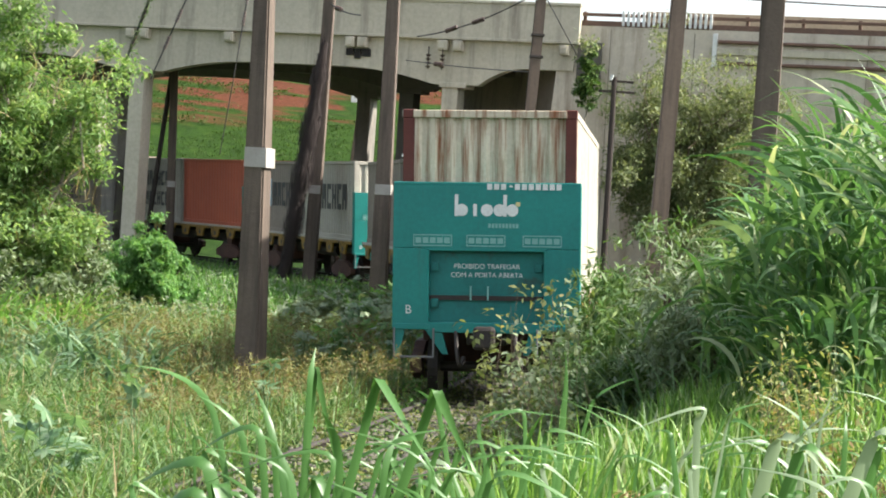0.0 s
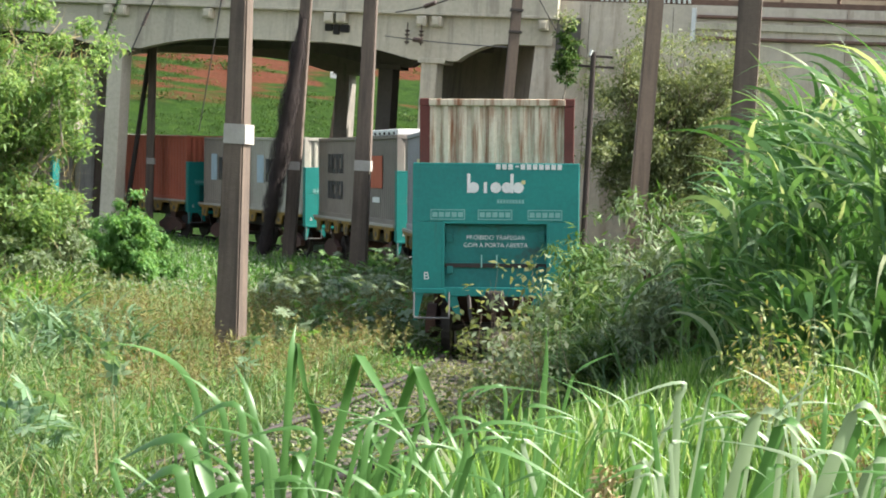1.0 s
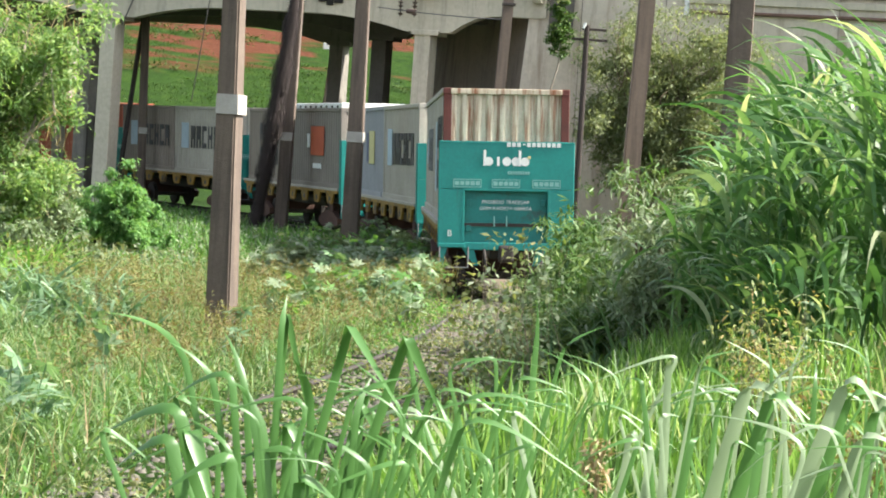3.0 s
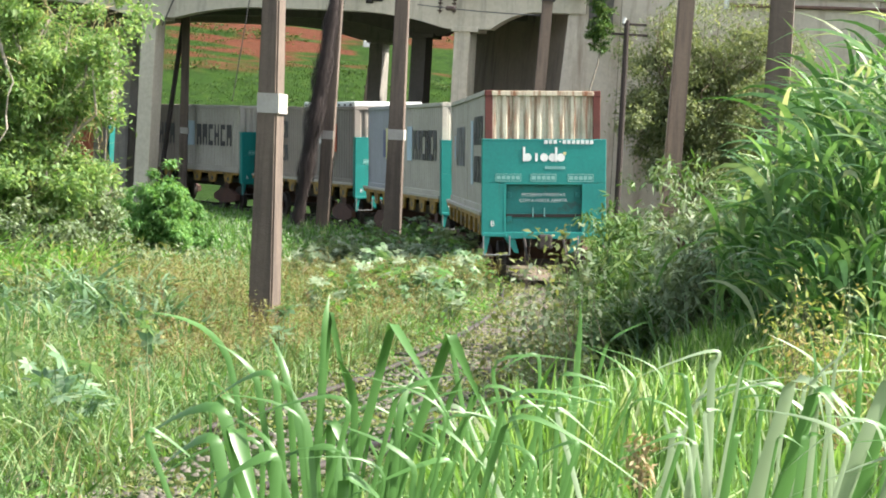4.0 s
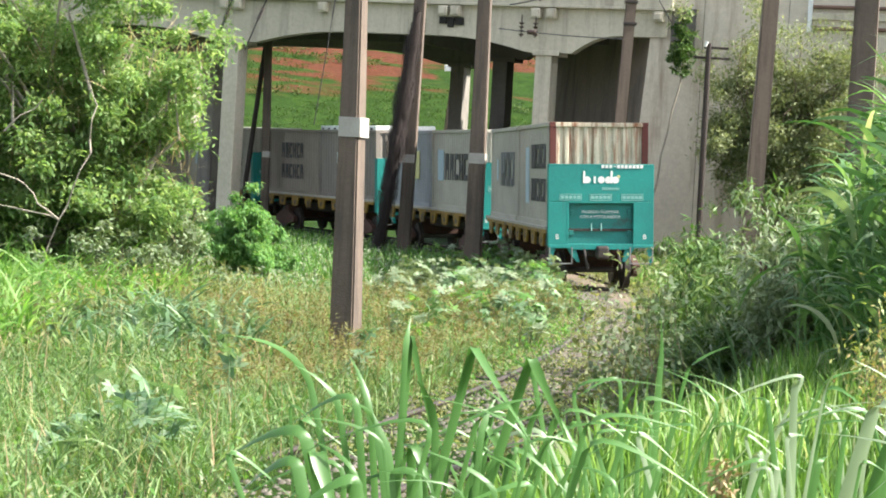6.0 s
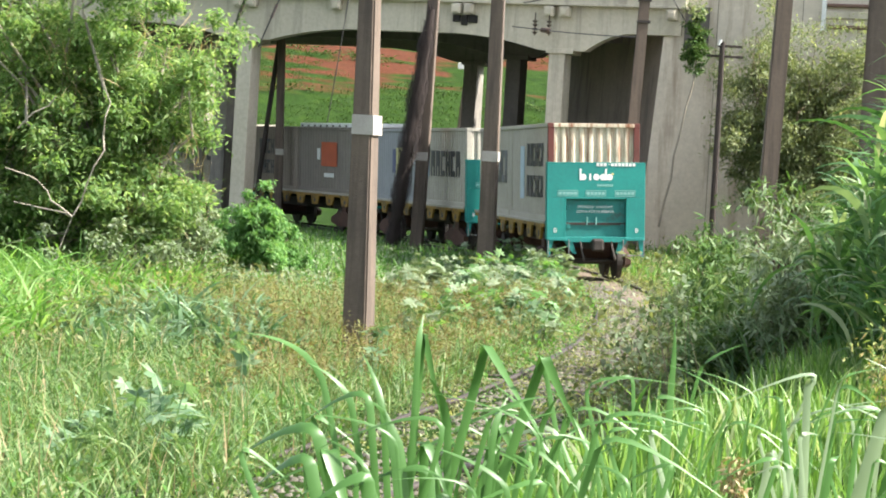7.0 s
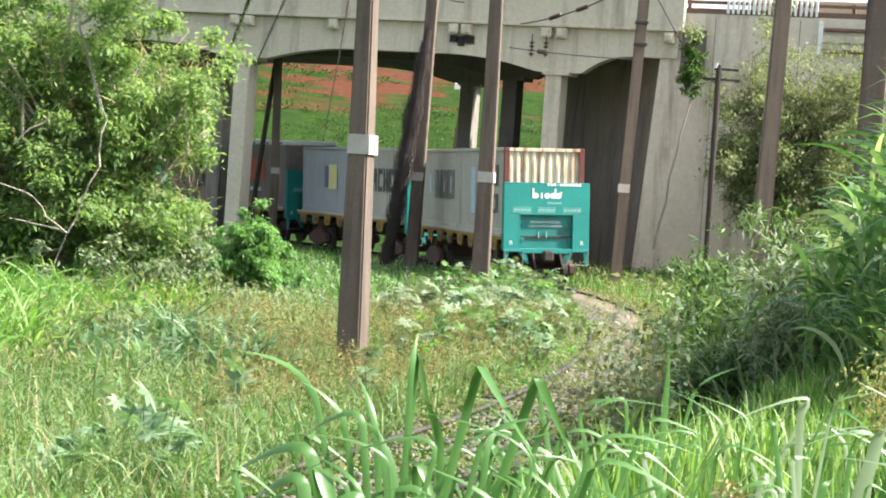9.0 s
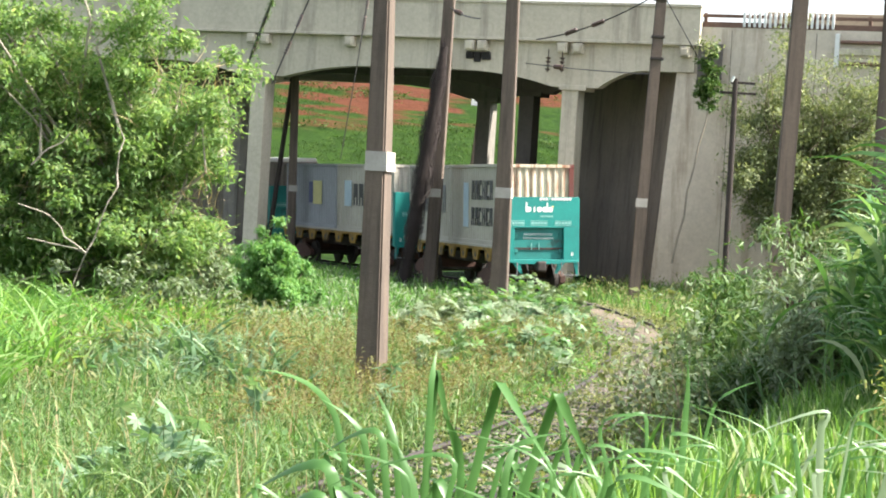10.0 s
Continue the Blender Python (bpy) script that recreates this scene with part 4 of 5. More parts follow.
    for x in (-0.42, 0.40):
        bm = bmesh.new()
        tube(bm, [Vector((x + 0.12 * i / 7, 0.05 - 0.22 * math.sin(i / 7 * 3.1), 0.7 - 0.55 * math.sin(i / 7 * 2.2))) for i in range(8)], [0.03] * 8, 6)
        part("brake_hose", bm, M_STEEL, w)
    for y in (2.0, 10.8):
        bm = bmesh.new()
        for sx in (-1.06, 1.06):
            prism(bm, [(y - 1.1, 0.18), (y - 1.1, -0.02), (y - 0.5, -0.14), (y + 0.5, -0.14), (y + 1.1, -0.02), (y + 1.1, 0.18), (y + 0.4, 0.40), (y - 0.4, 0.40)], "x", sx - 0.08, sx + 0.08)
        box(bm, -1.05, 1.05, y - 0.22, y + 0.22, 0.06, 0.64, 0.02)
        part("bogie_frame", bm, M_RUST, w, "rusty bogie side frame")
        for dy in (-0.8, 0.8):
            ob = part("wheelset", make_wheelset(), M_STEEL, w)
            ob.matrix_basis = Matrix.Translation((0, y + dy, 0.06))
    return w


def wagon_pose(k, t):
    s = 4.0808 * t - 0.01596 * t * t + k * PITCH
    x, y, z, _ = on_track(s)
    x2, y2, _, _ = on_track(s + 12.5)
    return pose(x, y, z + 0.4, 0, CANT, math.degrees(math.atan2(x - x2, y2 - y))), s


TRAIN = []


def build_train():
    first = make_wagon()
    for k in range(WAGONS):
        w = first if k == 0 else copy_thing(first, Matrix())
        near, fwd = CARGO[k]
        a = make_container(*near, *((M_RUSTY, M_RUSTPOST) if k == 0 else (None, None)), cover=(k == 2))
        b = make_container(*fwd)
        TRAIN.append((w, a, b))


def make_car():
    c = empty("car", Matrix(), "white car with a dark rear crossing the bridge road", "car")
    bm = bmesh.new()
    side = [(-2.1, 0.35), (2.1, 0.35), (2.15, 0.7), (1.95, 0.86), (0.95, 0.98), (0.35, 1.42), (-0.9, 1.46), (-1.0, 0.98), (-1.0, 0.36)]
    prism(bm, side[:6] + [(-0.95, 1.46), (-0.98, 0.36)], "y", -0.85, 0.85)
    bmesh.ops.bevel(bm, geom=bm.edges[:], offset=0.05, segments=2, affect="EDGES")
    part("body", bm, M_CARWHITE, c)
    bm = bmesh.new()
    prism(bm, [(-2.4, 0.4), (-0.985, 0.4), (-0.985, 1.3), (-1.5, 1.2), (-2.35, 0.95)], "y", -0.84, 0.84)
    bmesh.ops.bevel(bm, geom=bm.edges[:], offset=0.05, segments=2, affect="EDGES")
    part("tail", bm, M_CARDARK, c, "dark rear of the car")
    for sy in (-1, 1):
        bm = bmesh.new()
        prism(bm, [(-0.85, 1.02), (0.75, 1.02), (0.32, 1.36), (-0.8, 1.38)], "y", sy * 0.853 - 0.006, sy * 0.853 + 0.006)
        part("side_window", bm, M_CARDARK, c, "dark side window")
        for x in (-1.3, 1.3):
            bm = bmesh.new()
            rod(bm, (x, sy * 0.72, 0.32), (x, sy * 0.88, 0.32), 0.32, sides=20)
            wheel = part("wheel", bm, M_TYRE, c)
            bm = bmesh.new()
            rod(bm, (x, sy * 0.875, 0.32), (x, sy * 0.89, 0.32), 0.19, sides=16)
            part("rim", bm, M_CONT_GREY, wheel)
        bm = bmesh.new()
        box(bm, 2.02, 2.16, sy * 0.62 - 0.14, sy * 0.62 + 0.14, 0.62, 0.76, 0.02)
        part("headlight", bm, M_WHITE, c)
    return c


CAR = make_car()


def motions():
    # the car goes by on the road over the bridge and stops far off
    rows = [(0.0, -3.6), (1.0, 17.8), (2.0, 39.2), (3.0, 57.0), (4.0, 69.0), (5.0, 73.0), (10.0, 74.0)]
    walk(CAR, [(t, BR @ pose(u, 3.2, 9.62)) for t, u in rows])
    times = [i * 0.5 for i in range(21)]
    for k, (w, a, b) in enumerate(TRAIN):
        walk(w, [(t, wagon_pose(k, t)[0]) for t in times])
        for c, y in ((a, 0.36), (b, 6.50)):
            walk(c, [(t, wagon_pose(k, t)[0] @ pose(0, y, 1.12)) for t in times])
        if k < 3:
            for wh in [o for o in w.children if o.name.startswith("wheelset")]:
                y = wh.matrix_basis.translation.y
                walk(wh, [(t, pose(0, y, 0.06, -math.degrees((wagon_pose(k, t)[1]) / 0.46), 0, 0)) for t in [i * 0.125 for i in range(81)]])


build_train()


# ---- plants ----
rng = np.random.default_rng(7)


def ribbons(base, az, a0, a1, length, width, segs=5, curve=1.6, twist=0.6, fat=0.35):
    """Curved leaf blades. az: way they lean; a0, a1: angle from upright at foot and tip (radians)."""
    n = len(base)
    t = np.linspace(0, 1, segs + 1)
    ang = a0[:, None] + (a1 - a0)[:, None] * t[None] ** curve
    st = length[:, None] / segs
    r = np.concatenate([np.zeros((n, 1)), np.cumsum(np.sin((ang[:, 1:] + ang[:, :-1]) / 2) * st, 1)], 1)
    z = np.concatenate([np.zeros((n, 1)), np.cumsum(np.cos((ang[:, 1:] + ang[:, :-1]) / 2) * st, 1)], 1)
    mid = np.stack([base[:, 0:1] + r * np.cos(az)[:, None], base[:, 1:2] + r * np.sin(az)[:, None], base[:, 2:3] + z], -1)
    tw = rng.normal(0, twist, n)
    sx, sy = -np.sin(az), np.cos(az)
    up = np.stack([-np.cos(ang) * np.cos(az)[:, None], -np.cos(ang) * np.sin(az)[:, None], np.sin(ang)], -1)
    side = np.stack([sx, sy, np.zeros(n)], -1)[:, None] * np.cos(tw)[:, None, None] + up * np.sin(tw)[:, None, None]
    prof = np.minimum(1, 0.35 + t / fat * 0.65) * np.clip((1 - t) * 1.9, 0.04, 1)
    half = side * (width[:, None] * prof[None] / 2)[..., None]
    V = np.stack([mid - half, mid + half], 2).reshape(-1, 3)
    k = (segs + 1) * 2
    q = np.array([(2 * i, 2 * i + 1, 2 * i + 3, 2 * i + 2) for i in range(segs)])
    F = (q[None] + (np.arange(n) * k)[:, None, None]).reshape(-1, 4)
    return V, F


def leaves(P, size, aspect=2.2, droop=0.5, fold=0.25, face=None):
    """One folded pointed leaf at each place."""
    n = len(P)
    az, el = rng.uniform(0, 2 * np.pi, n), rng.normal(-droop, 0.55, n)
    d = np.stack([np.cos(az) * np.cos(el), np.sin(az) * np.cos(el), np.sin(el)], -1)
    if face is not None:
        d = d + face
        d /= np.linalg.norm(d, axis=1)[:, None]
    s = np.cross(d, np.array([0, 0, 1.0]) + rng.normal(0, 0.35, (n, 3)))
    s /= np.linalg.norm(s, axis=1)[:, None] + 1e-9
    u = np.cross(s, d)
    L, w = size[:, None], (size / aspect / 2)[:, None]
    V = np.stack([P, P + d * L * 0.45 + s * w + u * w * fold, P + d * L, P + d * L * 0.45 - s * w + u * w * fold], 1).reshape(-1, 3)
    return V, np.arange(n * 4).reshape(-1, 4)


def join(*sets):
    vs, fs, k = [], [], 0
    for v, f in sets:
        vs.append(v)
        fs.append(f + k)
        k += len(v)
    return np.concatenate(vs), np.concatenate(fs)


def scatter(n, x0, x1, y0, y1, keep):
    """Places on the ground where keep(d, s, x, y) says so."""
    x, y = rng.uniform(x0, x1, n), rng.uniform(y0, y1, n)
    d, s = beside(x, y)
    ok = keep(d, s, x, y)
    x, y, d = x[ok], y[ok], d[ok]
    return np.stack([x, y, ground_z(x, y) - 0.02], 1), d


def in_view(x, y, extra=1.0):
    return (np.abs(x) < y * 0.25 + extra)


def grass(name, n, area, keep, h, w, mat, label, lean=(0.1, 0.9), segs=4):
    P, d = scatter(n, *area, keep)
    k = len(P)
    V, F = ribbons(P, rng.uniform(0, 6.28, k), np.abs(rng.normal(lean[0], 0.12, k)), np.abs(rng.normal(lean[1], 0.4, k)), rng.uniform(*h, k) * (0.85 + 0.3 * lumps(P[:, 0] + 2, P[:, 1], 1.2)), rng.uniform(*w, k), segs)
    return tagged(bulk(name, V, F, mat), label, "grass", kind="stuff")


def weeds(name, n, area, keep, h, per, size, mat, label, aspect=2.4, spread=0.16):
    """Leafy stalks: small leaves up each stalk."""
    P, d = scatter(n, *area, keep)
    k = len(P)
    hh = rng.uniform(*h, k) * (0.85 + 0.35 * lumps(P[:, 0], P[:, 1], 1.0))
    f = rng.uniform(0.1, 1, (k, per))
    lean = rng.normal(0, 0.15, (k, 2))
    Q = np.stack([P[:, 0:1] + lean[:, 0:1] * f + rng.normal(0, spread, (k, per)) * f, P[:, 1:2] + lean[:, 1:2] * f + rng.normal(0, spread, (k, per)) * f, P[:, 2:3] + hh[:, None] * f], -1).reshape(-1, 3)
    V, F = leaves(Q, rng.uniform(*size, len(Q)), aspect)
    return tagged(bulk(name, V, F, mat), label, "weeds", kind="stuff")


def plumes(name, n, area, keep, h, label):
    """Thin leaning stalks that end in a loose drooping seed head."""
    P, d = scatter(n, *area, keep)
    k, per = len(P), 16
    hh = rng.uniform(*h, k)
    az, lean = rng.uniform(0, 6.28, k), np.abs(rng.normal(0.2, 0.14, k))
    reach = np.stack([np.cos(az) * lean, np.sin(az) * lean, np.ones(k)], 1) * hh[:, None]
    f = rng.uniform(0.68, 1.0, (k, per, 1))
    Q = P[:, None] + reach[:, None] * f + rng.normal(0, 0.022, (k, per, 3)) * (1.5 - f)
    Q[..., 2] -= 0.12 * (f[..., 0] - 0.68)
    Q = Q.reshape(-1, 3)
    face = np.repeat(np.stack([np.cos(az), np.sin(az), np.full(k, 0.4)], 1) * 0.8, per, 0)
    heads = leaves(Q, rng.uniform(0.05, 0.11, len(Q)), 5.0, 0.2, face=face)
    stalks = ribbons(P, az, lean * 0.9, lean * 1.1, hh, np.full(k, 0.006), 4)
    return tagged(bulk(name, *join(heads, stalks), L_SEED), label, "seed heads", kind="stuff")


def branch(bm, a, b, r0, r1, bend=0.15, steps=4):
    a, b = Vector(a), Vector(b)
    pts = [a]
    for i in range(1, steps + 1):
        f = i / steps
        pts.append(a.lerp(b, f) + Vector((random.gauss(0, bend), random.gauss(0, bend), random.gauss(0, bend * 0.5))) * (f * (1 - f) * 4 + 0.2 * (f < 1)))
    tube(bm, pts, [r0 + (r1 - r0) * i / steps for i in range(steps + 1)], 7)
    return pts[-1]


def tree(name, base, tips, trunk_r, leaf_n, leaf_size, clump_r, mat, bark, label, category="tree", aspect=2.4, droop=0.4):
    """Trunk, limbs to the given tips (in the tree's space), and leaf clumps round the tips and along the limbs."""
    th = empty(name, Matrix.Translation(base), label, category)
    bm = bmesh.new()
    fork = Vector((0, 0, 0.25 * max(t[2] for t in tips)))
    branch(bm, (0, 0, -0.3), fork, trunk_r, trunk_r * 0.7, 0.05)
    part("trunk", bm, bark, th)
    pts = []
    for tip in tips:
        bm = bmesh.new()
        start = fork * random.uniform(0.4, 1.0)
        branch(bm, start, tip, trunk_r * 0.5, trunk_r * 0.12, 0.12 * Vector(tip).length / 2)
        part("limb", bm, bark, th)
        pts.append((start, Vector(tip)))
    C = []
    per = leaf_n // len(pts)
    for a, b in pts:
        sub = [a.lerp(b, random.uniform(0.35, 1.1)) + Vector((random.gauss(0, clump_r), random.gauss(0, clump_r), random.gauss(0, clump_r * 0.8))) for _ in range(11)]
        for c in sub:
            m = per // 11
            C.append(np.array(c)[None] + rng.normal(0, clump_r * random.uniform(0.22, 0.44), (m, 3)) * np.array([1, 1, 0.75]))
    Q = np.concatenate(C)
    V, F = leaves(Q, rng.uniform(leaf_size * 0.6, leaf_size * 1.3, len(Q)), aspect, droop)
    bulk("crown", V, F, mat, th)
    return th


def cane_clump(name, base, n, length, width, label, spread=0.3, lean=(0.15, 1.5), mat=None, toward=None):
    th = empty(name, Matrix.Translation(base), label, "tall grass", "tall grass clumps")
    B = np.stack([rng.normal(0, spread, n), rng.normal(0, spread, n), rng.uniform(0.05, 0.8, n) * length[1]], 1)
    az = rng.uniform(0, 6.28, n) if toward is None else rng.normal(toward, 1.3, n)
    V, F = ribbons(B, az, np.abs(rng.normal(lean[0], 0.15, n)), np.abs(rng.normal(lean[1], 0.5, n)), rng.uniform(*length, n) * 0.52, rng.uniform(*width, n), 8, 1.3)
    bulk("foliage", V, F, mat or L_CANE, th)
    st = max(4, n // 10)
    S = np.stack([rng.normal(0, spread * 0.8, st), rng.normal(0, spread * 0.8, st), np.full(st, -0.05)], 1)
    V, F = ribbons(S, rng.uniform(0, 6.28, st), np.full(st, 0.03), np.abs(rng.normal(0.2, 0.1, st)), rng.uniform(length[1] * 0.6, length[1] * 0.95, st), np.full(st, 0.022), 4)
    bulk("stalk", V, F, L_CANE, th)
    return th


def gz(x, y):
    return float(ground_z(x, y)[0])


def build_meadow():
    left = lambda d, s, x, y: (d < np.interp(y, [12, 17, 20, 26, 34], [0.5, 0.2, -0.4, -1.0, -1.5]) - 0.5 * rng.random(len(d))) & in_view(x, y, 2.0)
    low = lambda d, s, x, y: (d < -0.7) & (d > -3.2) & in_view(x, y, 1.0)
    grass("meadow_grass", 72000, (-13, 3, 10, 46), left, (0.35, 0.95), (0.008, 0.02), L_MEADOW, "fine yellow-green meadow grass beside the track", (0.25, 1.5), 4)
    weeds("meadow_weeds", 22000, (-13, 3, 12, 46), left, (0.2, 0.68), 9, (0.05, 0.15), L_MEADOW, "tangled yellow-green weeds beside the track", 5.0)
    weeds("dark_weeds", 5000, (-13, 3, 12, 44), lambda d, s, x, y: left(d, s, x, y) & (lumps(x + 3, y, 1.1) > 0.15), (0.2, 0.6), 10, (0.05, 0.11), L_BUSH, "darker leafy weeds in the meadow")
    sown = lambda d, s, x, y: (d < -1.0) & (x > -0.112 * y - 0.5 * rng.random(len(x)) ** 2) & (lumps(x * 0.8, y * 0.45, 0.9) + 0.5 * lumps(x, y, 2.1) + 0.05 * (30 - y) * (y < 26) > -0.15 + 0.14 * np.maximum(0, 26 - y))
    plumes("seed_heads", 3400, (-5, 2.5, 21, 43), sown, (0.65, 1.05), "reddish-brown drooping seed heads over the grass")
    grass("dry_stalks", 3000, (-13, 2, 12, 44), left, (0.5, 1.0), (0.008, 0.016), L_DRY, "dry straw stalks among the grass", (0.1, 0.5))
    grass("far_grass", 36000, (-22, 4, 44, 100), lambda d, s, x, y: (d < -1.9) & (y + rng.normal(0, 1.5, len(y)) > 56) & in_view(x, y, 2.0), (0.3, 0.7), (0.03, 0.055), L_BUSH, "rough green grass along the track")
    weeds("far_weeds", 13000, (-20, 4, 44, 84), lambda d, s, x, y: (d < -1.5) & in_view(x, y, 2.0), (0.15, 0.5), 8, (0.08, 0.18), L_PALE, "pale leafy weeds along the track")
    grass("verge_grass", 14000, (-16, 4, 44, 60), lambda d, s, x, y: (d < -1.5) & in_view(x, y, 2.0), (0.2, 0.42), (0.02, 0.04), L_BUSH, "short rough grass along the track")
    weeds("broad_weeds", 2600, (-12, 2, 13, 44), lambda d, s, x, y: left(d, s, x, y) & (lumps(x * 1.3 + 1, y, 1.6) > 0.3), (0.3, 0.7), 11, (0.08, 0.17), L_BUSH, "broad-leaved weeds in the meadow", 3.0, 0.2)
    weeds("pale_weeds", 1800, (-12, 2, 13, 44), lambda d, s, x, y: left(d, s, x, y) & (lumps(x * 1.2 + 4, y + 3, 1.4) > 0.35), (0.3, 0.7), 10, (0.07, 0.16), L_PALE, "pale broad-leaved weeds in the meadow", 3.2, 0.2)
    weeds("hill_scrub", 1500, (-45, 20, 122, 180), lambda d, s, x, y: (np.abs(d) > 9) & (lumps(x, y * 1.5, 0.25) > 0.35), (0.1, 0.7), 50, (0.10, 0.24), L_HILL, "dark low scrub on the far hillside", 1.6, 0.7)
    grass("hill_grass", 90000, (-34, 22, 118, 172), lambda d, s, x, y: (np.abs(d) > 7) & in_view(x, y, 3.0) & (lumps(x * 0.5 + 2, y * 0.4, 0.5) + 0.4 * lumps(x, y, 1.3) > -0.1 + 0.6 * (y > 146)), (0.08, 0.26), (0.03, 0.06), L_HILL, "rough dark green grass on the far hillside", (0.2, 1.2), 3)
    # blue-green blades and bright grass further left
    grass("broad_blades", 4200, (-9, -1, 27, 37), lambda d, s, x, y: (d < -2.2) & (np.abs(x + 4.5 + 0.12 * (y - 33)) < 1.5) & (np.abs(y - 33) < 2.8) & (lumps(x * 1.5, y, 1.6) > -0.5), (0.95, 1.45), (0.045, 0.075), L_BLADE, "arching blue-green grass blades", (0.15, 2.0), 7)
    grass("lush_grass", 14000, (-13, -4.2, 26, 42), lambda d, s, x, y: (x < -5.5 - 0.10 * (36 - y) + 0.4 * lumps(x, y, 1.5)) & (lumps(x + 1, y, 1.9) > -0.45) & in_view(x, y, 2.0), (0.7, 1.85), (0.03, 0.055), L_LUSH, "tall lush bright green grass", (0.2, 1.6), 6)
    weeds("lush_weeds", 3400, (-13, -3.6, 29, 44), lambda d, s, x, y: (x < -4.6 - 0.12 * (36 - y)) & (x > -7.2 - 0.12 * (36 - y)) & in_view(x, y, 2.0), (0.4, 1.15), 14, (0.08, 0.2), L_DUSTY, "yellow-green leafy growth under the tree", 3.4, 0.25)
    right = lambda d, s, x, y: (d > 1.8 + 0.7 * rng.random(len(d))) & in_view(x, y, 1.0)
    grass("bank_grass", 24000, (-3, 6, 7, 22), right, (0.30, 0.56), (0.013, 0.026), L_BRIGHT, "bright green grass on the bank", (0.12, 0.7), 5)
    grass("bank_far_grass", 22000, (0, 16, 22, 84), lambda d, s, x, y: (d > 1.6) & in_view(x, y, 2.0), (0.35, 0.85), (0.02, 0.05), L_BUSH, "rough green grass before the wall")
    weeds("wall_weeds", 9000, (0, 16, 36, 84), lambda d, s, x, y: (d > 1.9) & in_view(x, y, 2.0), (0.3, 0.9), 8, (0.07, 0.16), L_DUSTY, "dusty leafy weeds before the wall")
    on = lambda d, s, x, y: (np.abs(d) < 2.1)
    weeds("track_weeds", 26000, (-9, 5, 11, 50), lambda d, s, x, y: on(d, s, x, y) & (lumps(x, y, 1.7) + 0.55 * np.abs(d) > 0.3), (0.04, 0.22), 8, (0.03, 0.09), L_DUSTY, "low weeds growing through the ballast", 2.2, 0.12)
    weeds("track_herbs", 12000, (-9, 5, 11, 60), lambda d, s, x, y: on(d, s, x, y) & (lumps(x + 5, y, 1.4) + 0.5 * np.abs(d) > 0.4), (0.05, 0.3), 8, (0.03, 0.08), L_MEADOW, "yellow-green herbs growing through the ballast", 2.2, 0.1)
    weeds("track_edge_weeds", 7000, (-6, 6, 40, 66), lambda d, s, x, y: (d > 0.45) & (d < 2.6) & (lumps(x * 1.2, y, 1.5) + 0.7 * d > 0.55), (0.12, 0.45), 9, (0.05, 0.12), L_DUSTY, "dusty green weeds creeping over the ballast", 2.6, 0.16)
    weeds("track_side_weeds", 3500, (-9, 4, 28, 66), lambda d, s, x, y: (d < -0.9) & (d > -2.2), (0.15, 0.5), 9, (0.06, 0.13), L_BUSH, "green weeds along the rail", 2.6, 0.16)
    weeds("track_litter", 3000, (-9, 5, 11, 60), on, (0.0, 0.04), 4, (0.03, 0.09), L_DRY, "dry leaf litter on the ballast", 2.6, 0.15)


